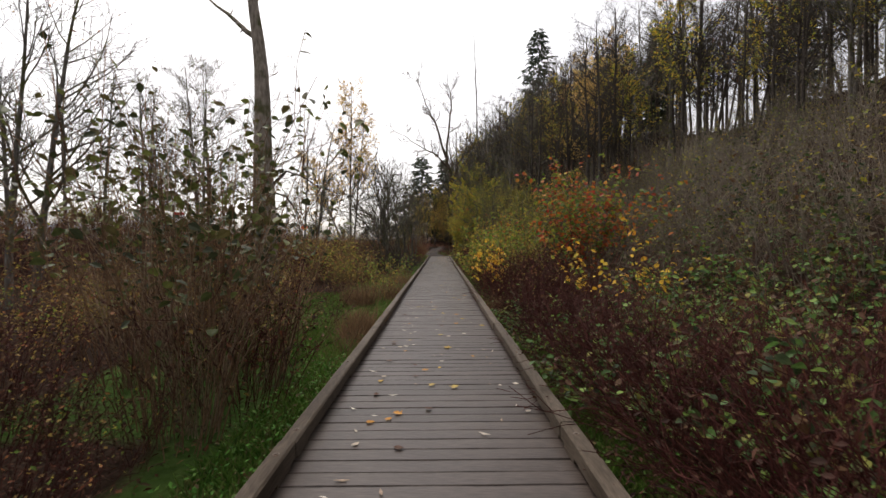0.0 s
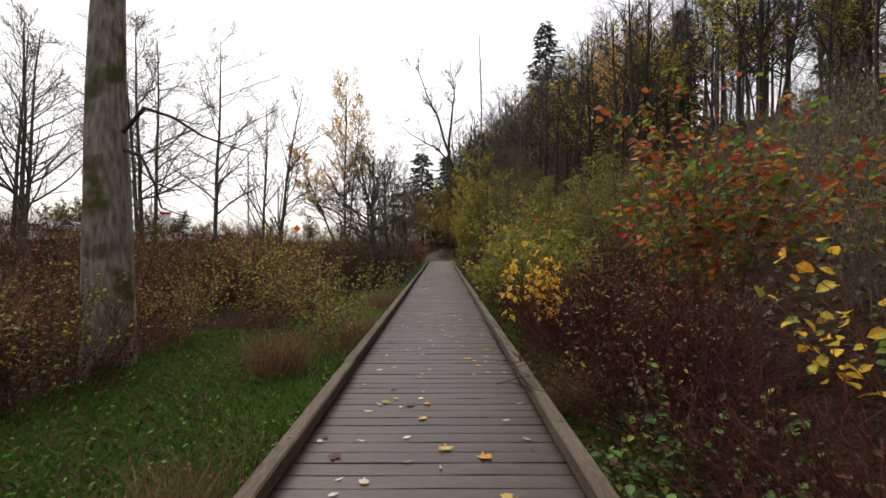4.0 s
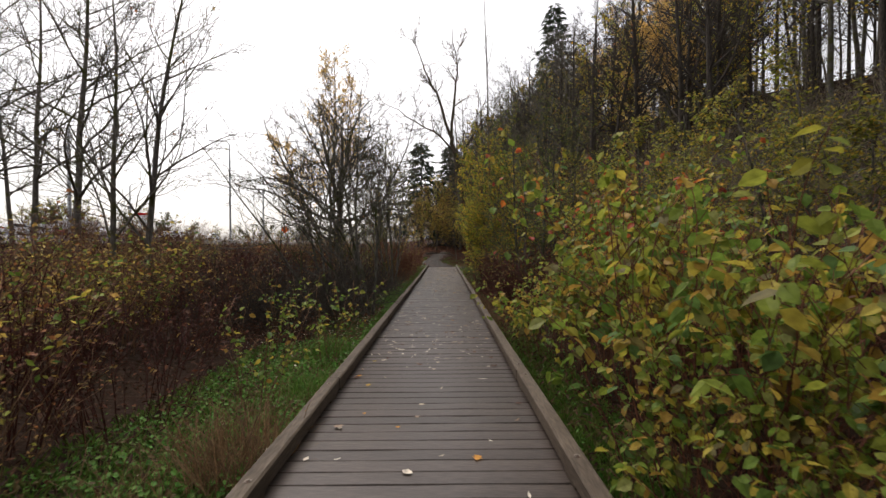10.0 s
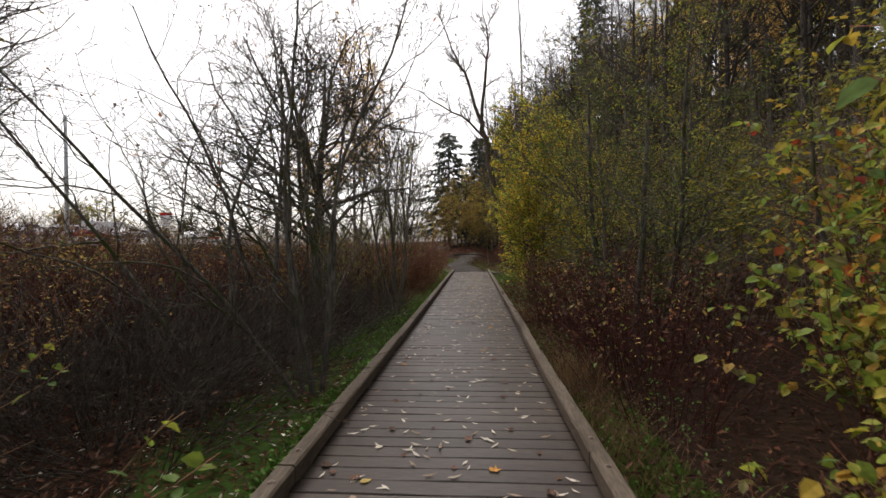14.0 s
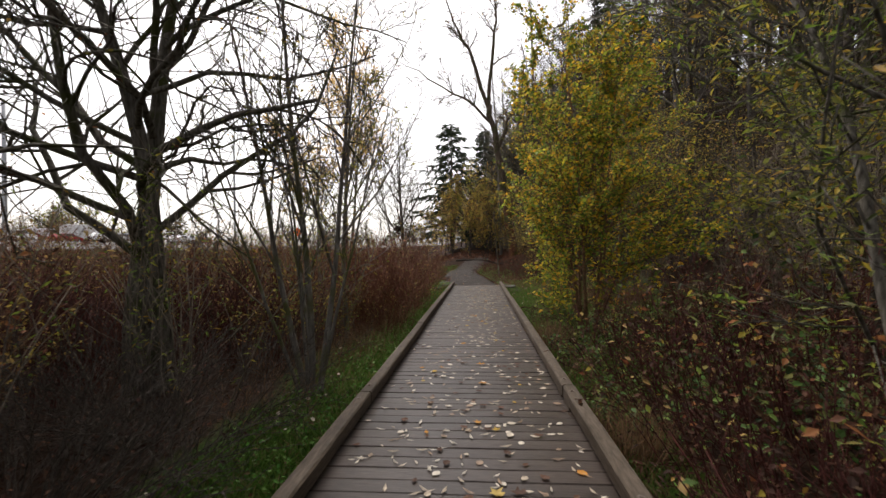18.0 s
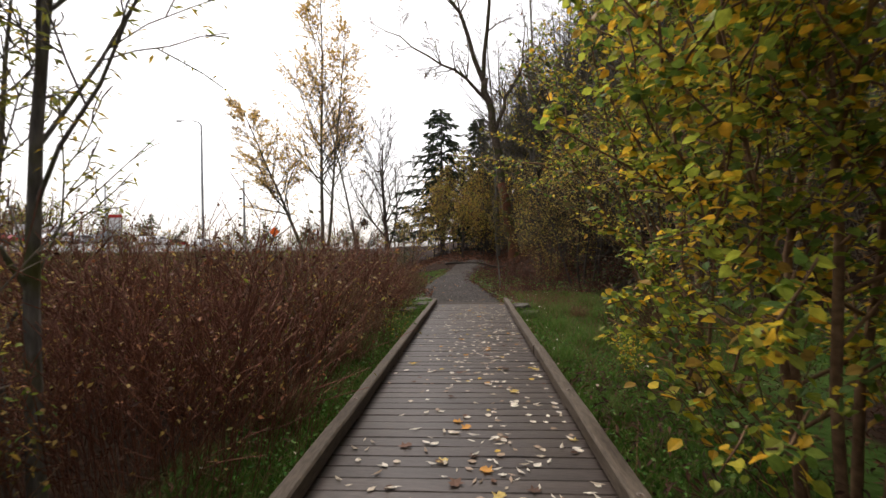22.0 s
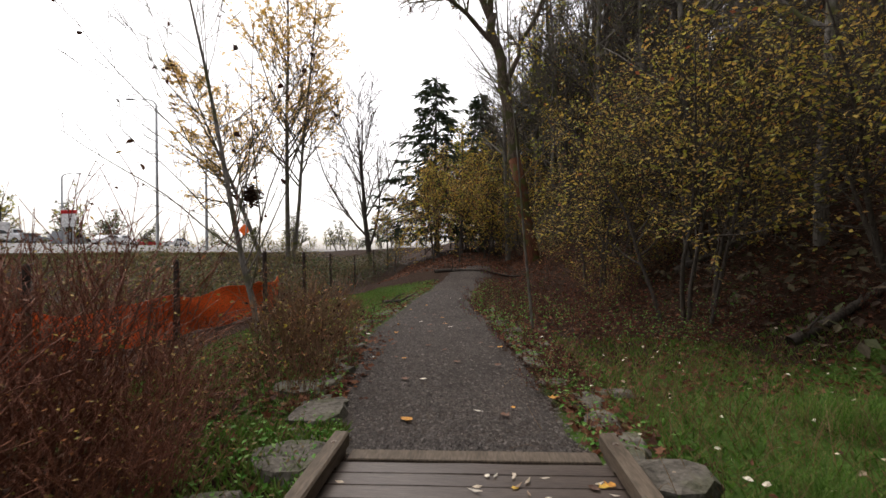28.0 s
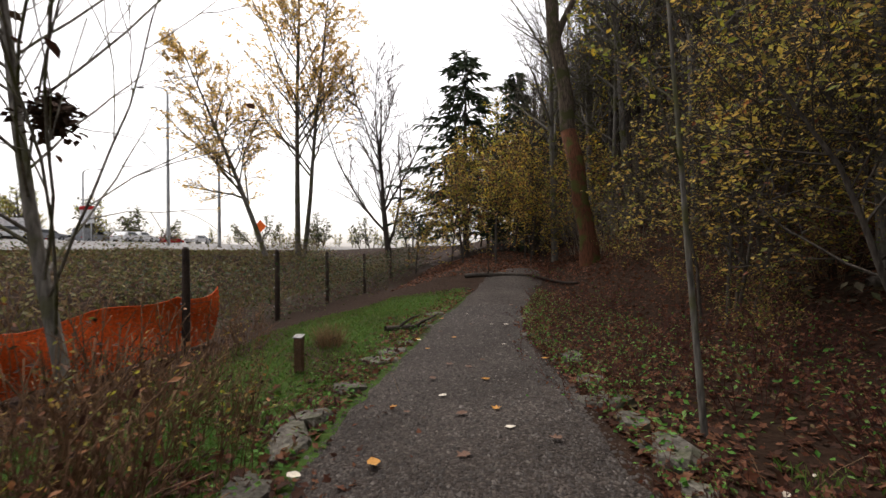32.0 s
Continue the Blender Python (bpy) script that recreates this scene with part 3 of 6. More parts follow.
def edge_stone(rng, sx, sy, sz):
    """A worn flat rock: a squashed, broken ball with a level top."""
    bm = bmesh.new()
    bmesh.ops.create_icosphere(bm, subdivisions=2, radius=1.0)
    off = Vector(rng.uniform(-50, 50, 3))
    for v in bm.verts:
        c = v.co.copy()
        k = 1 + 0.38 * noise.noise(c * 1.1 + off) + 0.14 * noise.noise(c * 3 + off)
        c = c * k
        c.z = min(c.z, 0.42 + 0.16 * noise.noise(c * 1.7 + off)) + 0.05 * noise.noise(c * 5 + off)
        v.co = Vector((c.x * sx, c.y * sy, c.z * sz))
    me = bpy.data.meshes.new("stone")
    bm.to_mesh(me)
    bm.free()
    me.materials.append(M["stone"])
    return me


def path_stones():
    rng = np.random.default_rng(21)
    for side in (-1, 1):
        y = 41.65
        while y < 52.5:
            c, w = path_at(y)
            L = rng.uniform(0.28, 0.62)
            x = c + side * (w + 0.12 + rng.uniform(0, 0.1) + (0.1 if y < 43.1 else 0))
            me = edge_stone(rng, rng.uniform(0.13, 0.24), L / 2, rng.uniform(0.09, 0.16))
            solo("edge_stone", me, "flat grey lichen-stained stone edging the gravel path", "stone", "stones along the path", m=pose(x, y + L / 2, gz(x, y) - 0.025, rng.uniform(-8, 8), rng.uniform(-8, 8), rng.uniform(-25, 25)))
            y += L + rng.uniform(0.0, 0.15 if y < 46.2 else 0.9)
            if rng.uniform() < 0.35 and y < 46.2:
                x2 = x + side * rng.uniform(0.3, 0.5)
                solo("edge_stone", me, "flat grey lichen-stained stone edging the gravel path", "stone", "stones along the path", m=pose(x2, y, gz(x2, y) - 0.02, 0, rng.uniform(-10, 10), rng.uniform(0, 360)))
    for x, y, s in ((-1.12, 41.4, 0.36), (1.18, 41.4, 0.34), (-1.45, 40.9, 0.3), (1.4, 40.8, 0.26), (-1.25, 42.2, 0.32)):
        solo("edge_stone", edge_stone(rng, s * 0.8, s * 0.7, 0.24), "large grey stone beside the end of the boardwalk", "stone", "stones along the path", m=pose(x, y, gz(x, y) - 0.02, 4, -5, 30 * s))


path_stones()


# ---- plants: kinds ----
def R(seed):
    return np.random.default_rng(seed)


def stems(rng, count, radius, height, lean, r=0.006, kids=4, wob=0.08, up=-0.01, share=0.4):
    """Many stems from one stool, each with side twigs."""
    out = []
    for i in range(count):
        a, q = rng.uniform(0, 6.283), radius * math.sqrt(rng.uniform(0, 1))
        p = (q * math.cos(a), q * math.sin(a), 0)
        t = lean * rng.uniform(0.2, 1.2)
        d = np.array((math.cos(a) * t, math.sin(a) * t, 1.0))
        L = height * rng.uniform(0.6, 1.15)
        spec = [(6, wob, up, kids, 0.6, share, 0.3, 4), (3, 0.12, 0.0, 0, 0, 0, 0, 3)]
        grow(rng, out, p, unit(d), L, r * rng.uniform(0.7, 1.3), 0, spec, 0.0026)
    return out


def shrub(name, seed, x, y, label, count, radius, height, lean, bark, leaves, group="", r=0.006, kids=4, up=-0.01, size=0.07, shape=LEAF_PLAIN, low=0.25, droop=0.35, category="shrub", share=0.4, wob=0.08):
    """leaves: list of (how many, material)."""
    rng = R(seed)
    out = stems(rng, count, radius, height, lean, r, kids, wob, up, share)
    lv = []
    for n, mat in leaves:
        Q = on_limbs(rng, out, 0, n, low)
        Q = Q + rng.normal(0, 0.02, Q.shape)
        lv.append((Q, size, shape, mat, droop, rng))
    REACH[name + label] = reach = radius + 0.55 * height * lean
    x = beside_boards(x, y, reach)
    return plant(name, x, y, gz(x, y) - 0.03, label, category, out, bark, lv, group, 1, names=("stem_growth", "twig_growth", "foliage"))


def tree(name, seed, x, y, label, h, r, spec, bark, leaves=(), group="", lean=(0, 0), size=0.08, shape=LEAF_PLAIN, low=0.1, droop=0.3, first_lev=2, more=(), split=2, thin=0.005, side=0, fine=1.0):
    rng = R(seed)
    out = []
    grow(rng, out, (0, 0, 0), unit(np.array((lean[0], lean[1], 1.0))), h, r, 0, spec, thin)
    for dx, dy, k, *ln in more:
        lx, ly = ln if ln else (dx * 0.35 + lean[0], dy * 0.35 + lean[1])
        grow(rng, out, (dx, dy, 0), unit(np.array((lx, ly, 1.0))), h * k, r * k, 0, spec, thin)
    out = [(P, Rr if lev == 0 else np.maximum(Rr * fine, thin * 0.7), k, lev) for P, Rr, k, lev in out]
    if side:
        out = clear_of_boards(out, x, side)
    lv = []
    for n, mat in leaves:
        Q = on_limbs(rng, out, first_lev, n, low)
        lv.append((Q + rng.normal(0, 0.03, Q.shape), size, shape, mat, droop, rng))
    return plant(name, x, y, gz(x, y) - 0.05, label, "tree", out, bark, lv, group, split)


BARE = [(12, 0.035, 0.015, 26, 0.95, 0.36, 0.2, 8), (6, 0.11, 0.035, 13, 0.75, 0.46, 0.12, 5), (4, 0.15, 0.03, 6, 0.65, 0.5, 0.1, 3), (3, 0.15, 0.02, 0, 0, 0, 0, 3)]
SLIM = [(12, 0.03, 0.02, 26, 0.7, 0.32, 0.22, 7), (5, 0.09, 0.05, 12, 0.65, 0.45, 0.12, 4), (3, 0.13, 0.02, 5, 0.6, 0.5, 0.1, 3), (2, 0.12, 0.0, 0, 0, 0, 0, 3)]
WOOD = [(9, 0.03, 0.01, 19, 0.85, 0.28, 0.3, 6), (5, 0.12, 0.04, 9, 0.7, 0.45, 0.12, 4), (3, 0.15, 0.02, 4, 0.6, 0.5, 0.1, 3), (2, 0.12, 0.0, 0, 0, 0, 0, 3)]
ARCH = [(12, 0.075, -0.012, 12, 0.75, 0.42, 0.16, 7), (8, 0.16, 0.01, 9, 0.75, 0.45, 0.12, 4), (5, 0.2, 0.0, 4, 0.7, 0.5, 0.1, 3), (3, 0.2, 0, 0, 0, 0, 0, 3)]
THIN = [(12, 0.03, 0.02, 18, 0.75, 0.34, 0.2, 7), (6, 0.1, 0.06, 8, 0.6, 0.45, 0.12, 4), (3, 0.13, 0.02, 3, 0.6, 0.5, 0.1, 3), (2, 0.12, 0.0, 0, 0, 0, 0, 3)]
WHIP = [(12, 0.025, 0.02, 40, 0.85, 0.42, 0.1, 7), (9, 0.06, 0.03, 5, 0.45, 0.42, 0.2, 4), (4, 0.1, 0.02, 2, 0.5, 0.5, 0.2, 3), (3, 0.1, 0, 0, 0, 0, 0, 3)]
NEAR = [(12, 0.03, 0.02, 11, 0.5, 0.34, 0.25, 7), (6, 0.09, 0.05, 6, 0.6, 0.45, 0.2, 4), (4, 0.13, 0.02, 3, 0.6, 0.5, 0.2, 3), (3, 0.1, 0, 0, 0, 0, 0, 3)]
GNARL = [(8, 0.05, 0.02, 13, 1.1, 0.6, 0.22, 9), (7, 0.22, 0.03, 10, 0.9, 0.5, 0.15, 6), (5, 0.26, 0.02, 7, 0.8, 0.42, 0.1, 4), (3, 0.2, 0.0, 0, 0, 0, 0, 3)]
HAZEL = [(8, 0.07, 0.02, 17, 0.95, 0.46, 0.24, 7), (6, 0.13, 0.03, 8, 0.7, 0.46, 0.2, 4), (3, 0.15, 0.0, 5, 0.6, 0.5, 0.1, 3), (2, 0.12, 0.0, 0, 0, 0, 0, 3)]
BUSHY = [(7, 0.06, 0.02, 15, 0.85, 0.45, 0.1, 7), (5, 0.12, 0.05, 8, 0.7, 0.46, 0.12, 4), (3, 0.15, 0.03, 5, 0.6, 0.5, 0.1, 3), (2, 0.12, 0.0, 0, 0, 0, 0, 3)]


def conifer(name, seed, x, y, label, h, r, group="", spread_=0.2):
    rng = R(seed)
    ob = thing(name, x, y, gz(x, y) - 0.1, label, "conifer", group)
    P, Rr = limb(rng, (0, 0, 0), (0, 0, 1), h, r, 0.02, 8, 0.01, 0.02)
    V, F = tube_vf([(P, Rr, 7)])
    part("trunk", to_mesh("trunk", V, F, M["bark_dark"], True), ob)
    limbs, Q, D = [], [], []
    for i in range(170):
        f = 0.1 + 0.88 * (i / 170)
        a = i * 2.4 + rng.uniform(-0.3, 0.3)
        L = h * spread_ * (1.02 - f) ** 0.8 * rng.uniform(0.5, 1.2) + 0.25
        p = np.array((0, 0, h * f))
        d = np.array((math.cos(a), math.sin(a), rng.uniform(-0.25, 0.15)))
        BP, BR = limb(rng, p, unit(d), L, 0.03, 0.006, 4, 0.06, -0.03)
        limbs.append((BP, BR, 3))
        k = int(9 + 26 * L / (h * spread_))
        for j in range(k):
            u = rng.uniform(0.15, 1) * 4
            jj = min(int(u), 3)
            q = BP[jj] + (BP[jj + 1] - BP[jj]) * (u - jj)
            s = side_dir(rng, unit(BP[jj + 1] - BP[jj]), rng.uniform(0.4, 1.1))
            Q.append(q)
            D.append((s[0], s[1], s[2] * 0.4 - 0.3))
    V, F = tube_vf(limbs)
    tagged(part("bough_growth", to_mesh("bough_growth", V, F, M["bark_dark"]), ob), kind="stuff")
    V, F = leaf_vf(rng, np.array(Q), h * 0.036 + 0.26, LEAF_SLIM, D=np.array(D))
    tagged(part("needle_foliage", to_mesh("needle_foliage", V, F, M["needle"]), ob), kind="stuff")
    return ob


def field(name, label, category, mat, seed, count, where, size, shape=LEAF_SLIM, upright=1.0, lift=0.0, droop=0.3):
    """Blades or leaves that nobody could count, over an area given as a function of the random numbers."""
    rng = R(seed)
    Q = []
    while len(Q) < count:
        x, y = where(rng)
        if not (abs(x) < 0.93 and y < DECK_END):
            Q.append((x, y, gz(x, y) + (rng.uniform(0, lift) if lift else -0.01)))
    a = rng.uniform(0, 6.283, count)
    D = None
    if upright > 0:
        D = np.stack([np.cos(a) * 0.6, np.sin(a) * 0.6, np.full(count, upright)], -1) * rng.uniform(0.6, 1.3, (count, 1)) + rng.normal(0, 0.2, (count, 3))
    V, F = leaf_vf(rng, Q, size, shape, droop, 0.8, D)
    solo(name, to_mesh(name, V, F, mat), label, category, kind="stuff")


def clumped(rng, spots):
    x, y, sx, sy = spots[int(rng.integers(len(spots)))]
    return x + rng.normal(0, sx), y + rng.normal(0, sy)


# ---- trees over the meadow ----
ob = tree("dead_tree", 11, -4.22, 11.3, "tall dead grey trunk with peeling bark and moss", 10.59, 0.32, [(14, 0.025, 0.0, 5, 0.8, 0.16, 0.6, 12), (5, 0.12, 0.05, 3, 0.7, 0.4, 0.2, 5), (3, 0.14, 0, 0, 0, 0, 0, 3)], M["bark_snag"], lean=(-0.015, 0))
out = []
for pts, r in (([(0.2, 0, 3.1), (0.52, -0.05, 3.4), (0.92, -0.1, 3.26), (1.3, -0.15, 3.02), (1.62, -0.2, 2.9)], 0.03), ([(0.15, 0.1, 2.9), (0.6, -0.25, 2.75), (0.85, -0.4, 2.4), (0.95, -0.42, 2.1)], 0.026)):
    P = np.array(pts)
    out.append((P, np.linspace(r, 0.01, len(P)), 6, 0))
    for q in P[2:]:
        grow(R(29), out, q, unit(np.array((0.8, -0.2, -0.25))), 0.55, 0.009, 1, [None, (4, 0.22, 0.05, 3, 0.7, 0.5, 0.2, 4), (3, 0.2, 0, 0, 0, 0, 0, 3)], 0.003)
V, F = tube_vf(polys(out))
part("limb", to_mesh("limb", V, F, M["bark_dark"], True), ob, "crooked dead limb arching downwards")
LEFT = "bare trees over the meadow"
ob = tree("alder", 12, -10.0, 25.7, "slender leafless grey alder with fine twigs", 10.71, 0.109, BARE, M["bark_grey"], [(120, M["lf_brown"])], LEFT, split=1)
spread(ob, [(-13.47, 26.02, 100, 0.99), (-11.63, 23.43, 200, 0.9), (-16.0, 31.2, 20, 1.13), (-18.36, 25.16, 300, 0.89), (-21.92, 36.62, 140, 1.04), (-16.14, 20.02, 70, 0.77)])
ob = tree("alder", 13, -6.1, 22.8, "slender leafless grey alder with forked stem", 7.41, 0.079, THIN, M["bark_grey"], [(60, M["lf_brown"])], LEFT, more=((-0.5, -0.3, 0.9, -0.03, 0.0),), split=1)
spread(ob, [(-9.38, 10.71, 60, 1.14), (-13.12, 13.2, 200, 1.11), (-11.93, 18.31, 120, 1.06), (-15.64, 9.52, 300, 1.19), (-18.66, 17.46, 10, 1.15), (-23.25, 22.57, 80, 1.19)])
# willow clump beside the boards
tree("willow", 15, -1.5, 23.2, "many-stemmed twiggy leafless willow over dead brush", 5.4, 0.034, ARCH, M["bark_moss"], [(500, M["lf_brown"]), (500, M["lf_dead"])], "willows beside the boards", more=((0.06, 0.08, 0.95, 0.1, 0.12), (-0.12, 0.04, 0.9, -0.2, 0.05), (-0.1, -0.12, 0.8, -0.55, -0.2), (-0.85, 0.25, 0.95, -0.35, 0.1), (-1.0, -0.1, 0.85, -0.6, 0.0), (0.02, 0.2, 0.85, -0.02, 0.2)), size=0.045, side=-1, thin=0.0025)
tree("mossy_tree", 16, -3.6, 29.2, "dark gnarled mossy tree with crooked bare limbs", 6.36, 0.142, GNARL, M["bark_moss"], [(700, M["lf_brown"]), (800, M["lf_dead"])], "", size=0.049, side=-1, thin=0.0055, more=((0.16, 0.16, 0.9, 0.06, 0.03),))
tree("willow", 17, -1.7, 29.3, "upright clump of thin dark willow stems with sparse leaves", 5.41, 0.04, NEAR, M["bark_grey"], [(1200, M["lf_olive"])], "willows beside the boards", more=((-0.06, 0.03, 0.95, -0.26, 0.02), (0.08, 0.02, 0.95, 0.13, 0.05), (0.05, 0.08, 0.6, 0.2, 0.2), (-0.09, -0.03, 0.6, -0.32, -0.1), (-0.02, 0.09, 0.65, -0.06, 0.2), (0.0, -0.08, 0.55, 0.08, -0.22)), size=0.062, shape=LEAF_SLIM, side=-1, thin=0.0036)
tree("willow", 18, -2.25, 32.5, "single slender willow with sparse narrow leaves", 5.64, 0.048, NEAR, M["bark_grey"], [(2600, M["lf_olive"])], "willows beside the boards", size=0.079, first_lev=1, shape=LEAF_SLIM, more=((-0.4, 0.24, 0.7),), side=-1)
tree("willow", 14, -2.1, 25.4, "dark crooked willow stems with bare drooping twigs", 6.2, 0.05, ARCH, M["bark_moss"], [(500, M["lf_dead"])], "willows beside the boards", more=((-0.75, -0.1, 0.95, -0.06, 0.05), (-0.3, 0.25, 0.8, -0.3, 0.1), (-1.0, 0.3, 0.8, -0.35, -0.1)), size=0.05, shape=LEAF_SLIM, side=-1, thin=0.0025)
# ahead on the left
tree("poplar", 19, -14.0, 72.5, "tall twin-stemmed poplar with thin golden leaves", 24.5, 0.201, [(14, 0.02, 0.02, 34, 0.7, 0.25, 0.25, 8), (6, 0.08, 0.06, 9, 0.65, 0.5, 0.15, 4), (3, 0.12, 0.03, 4, 0.6, 0.5, 0.1, 3), (2, 0.12, 0.0, 0, 0, 0, 0, 3)], M["bark_grey"], [(14000, M["lf_tan"])], "", more=((0.38, 0.08, 0.85),), size=0.208, first_lev=1, low=0.5, thin=0.012)
tree("poplar", 20, -14.6, 69.5, "leaning poplar with thin golden leaves", 14.5, 0.167, SLIM, M["bark_grey"], [(6500, M["lf_tan"])], "", lean=(-0.42, 0.0), size=0.199, first_lev=1, low=0.3, thin=0.012)
tree("maple", 22, -7.6, 72.1, "broad leafless maple with many upright limbs", 11.2, 0.218, [(6, 0.05, 0.02, 15, 0.62, 0.7, 0.06, 9), (7, 0.08, 0.05, 11, 0.6, 0.42, 0.15, 5), (4, 0.12, 0.04, 6, 0.6, 0.5, 0.1, 3), (2, 0.12, 0.0, 0, 0, 0, 0, 3)], M["bark_dark"], thin=0.014)
tree("ash_tree", 23, -3.65, 46.2, "young leaning grey tree with long bare twigs", 7.4, 0.058, WHIP, M["bark_ash"], [(60, M["lf_dead"])], "", lean=(-0.21, 0.0), size=0.11, shape=LEAF_FINE, thin=0.0065, fine=0.62)
# big maple over the path and the wood's edge


def big_maple():
    rng = R(24)
    x0, y0 = 2.75, 60.2
    z0 = gz(x0, y0)

    def bough(pts, r0, r1, n=10):
        """A limb through places given as (x, z) across the path and a little depth."""
        d = [i / (len(pts) - 1) for i in range(len(pts))]
        t = np.linspace(0, 1, n)
        P = np.stack([np.interp(t, d, [p[0] - x0 for p in pts]), np.interp(t, d, [p[1] for p in pts]), np.interp(t, d, [p[2] - z0 for p in pts])], -1)
        P[1:] += rng.normal(0, 0.07, (n - 1, 3))
        return P, np.linspace(r0, r1, n)

    out = [(*bough([(2.75, 0, z0 - 0.1), (2.3, 0, 4), (1.8, 0, 7.5), (1.4, 0, 10.5), (0.95, 0, 12.4)], 0.31, 0.2, 12), 12, 0)]
    main = [bough([(0.97, 0.0, 12.3), (-0.59, 0.41, 17.04), (-1.74, 0.66, 19.53), (-3.05, 0.82, 24.09)], 0.17, 0.025), bough([(0.97, 0.0, 12.3), (1.38, -0.41, 17.04), (1.7, -0.66, 19.53), (1.05, -0.82, 22.97)], 0.15, 0.025),
            bough([(1.3, 0.0, 10.93), (-0.26, -0.49, 12.57), (-2.07, -0.98, 13.43), (-4.2, -1.48, 14.55), (-5.92, -1.8, 15.58)], 0.125, 0.02), bough([(1.6, 0.0, 8.96), (2.52, 0.66, 11.36), (3.67, 1.23, 13.94), (4.0, 1.64, 17.38)], 0.14, 0.02)]
    spec = [None, (6, 0.14, 0.05, 7, 0.7, 0.45, 0.15, 4), (4, 0.15, 0.03, 5, 0.6, 0.5, 0.1, 3), (3, 0.12, 0, 0, 0, 0, 0, 3)]
    for P, Rr in main:
        out.append((P, Rr, 8, 1))
        for i in range(13):
            j = int(rng.integers(2, len(P) - 1))
            grow(rng, out, P[j], side_dir(rng, unit(P[j] - P[j - 1]), 0.75), rng.uniform(1.2, 2.8), Rr[j] * 0.5, 1, spec, 0.012)
    Q = on_limbs(rng, out, 2, 420)
    P, Rr = out[0][0], out[0][1]
    out[0] = (P[4:], Rr[4:], 12, 0)
    ob = plant("big_maple", x0, y0, z0, "tall dark maple with a rust-stained trunk and bare crooked limbs", "tree", out, M["bark_maple"], [(Q, 0.15, LEAF_PLAIN, M["lf_brown"], 0.3, rng)], split=2)
    V, F = tube_vf([(P[:5], Rr[:5] * np.array((1.3, 1.04, 1.01, 1.0, 1.0)), 12)])
    part("trunk_base", to_mesh("trunk_base", V, F, M["bark_red"], True), ob, "rust-stained lower trunk")


big_maple()
conifer("fir_tree", 25, -2.86, 74.99, "dark green fir at the edge of the wood", 14.39, 0.25, "firs", 0.42)
conifer("fir_tree", 26, 24.36, 112.47, "tall dark fir above the hillside wood", 27.83, 0.34, "firs", 0.32)
ob = conifer("fir_tree", 27, 29.4, 107.69, "dark fir in the hillside wood", 16.07, 0.25, "firs", 0.2)
spread(ob, [(33.6, 98.12, 40, 1.0), (20.16, 104.5, 100, 0.8), (0.84, 80.57, 200, 0.9), (28.56, 82.17, 10, 1.0), (36.96, 78.98, 150, 1.1), (27.53, 57.75, 60, 0.9), (38.25, 48.52, 20, 1.09)])
tree("dead_tree", 28, 6.72, 75.79, "thin bare dead treetop rising over the wood", 31.19, 0.202, [(12, 0.02, 0.02, 7, 0.5, 0.14, 0.6, 6), (4, 0.1, 0.05, 3, 0.5, 0.4, 0.2, 3), (3, 0.1, 0, 0, 0, 0, 0, 3)], M["bark_grey"])

# ---- shrubs by the walk, nearest first ----
rng0 = R(77)
DOG = "dogwood shrubs beside the boards"
# right side
ob = shrub("dogwood", 31, 3.55, 11.5, "tall dogwood turned red and orange with green inside", 34, 0.5, 3.1, 0.2, M["twig_red"], [(1500, M["lf_red"]), (750, M["lf_green"])], DOG, 0.0092, 7, -0.012, 0.115, LEAF_FINE, 0.45)
shrub("dogwood", 32, 1.33, 11.65, "small dogwood with bright yellow leaves on dark red stems", 24, 0.26, 1.36, 0.27, M["twig_red"], [(190, M["lf_yellow"])], DOG, 0.0046, 3, -0.01, 0.095, LEAF_FINE, 0.78, 0.7)
ob = shrub("dogwood", 33, 3.2, 8.1, "low dogwood with a few yellow leaves on dark stems", 24, 0.5, 1.6, 0.4, M["twig_red"], [(150, M["lf_yellow"]), (90, M["lf_green"])], DOG, 0.0046, 3, -0.01, 0.1, LEAF_FINE, 0.55)
ob = shrub("dogwood", 34, 1.67, 16.01, "leafy green dogwood with yellow and orange tips", 44, 0.57, 1.75, 0.36, M["twig_red"], [(900, M["lf_green"]), (450, M["lf_olive"])], DOG, 0.0055, 6, -0.008, 0.105, LEAF_FINE, 0.55, 0.6)
spread(ob, [(1.87, 17.97, 120, 0.83), (3.1, 21.4, 230, 0.88), (2.79, 17.12, 60, 0.96), (3.36, 19.59, 300, 1.09), (2.37, 14.31, 190, 0.79), (1.34, 15.25, 15, 0.59), (1.43, 19.68, 315, 0.58)])
ob = shrub("dogwood", 35, 2.4, 18.83, "dogwood with orange, yellow and green hanging leaves", 34, 0.51, 2.7, 0.3, M["twig_red"], [(760, M["lf_green"]), (240, M["lf_red"]), (300, M["lf_olive"])], DOG, 0.0065, 6, -0.008, 0.1, LEAF_FINE, 0.58, 0.6)
spread(ob, [(3.7, 22.0, 100, 0.92)])
ob = shrub("bramble", 58, 1.77, 3.14, "low arching tangle of dark wine-red stems", 62, 0.37, 1.24, 1.0, M["twig_wine"], [(210, M["lf_dead"])], "low red stems beside the boards", 0.0038, 6, -0.07, 0.054, wob=0.09)
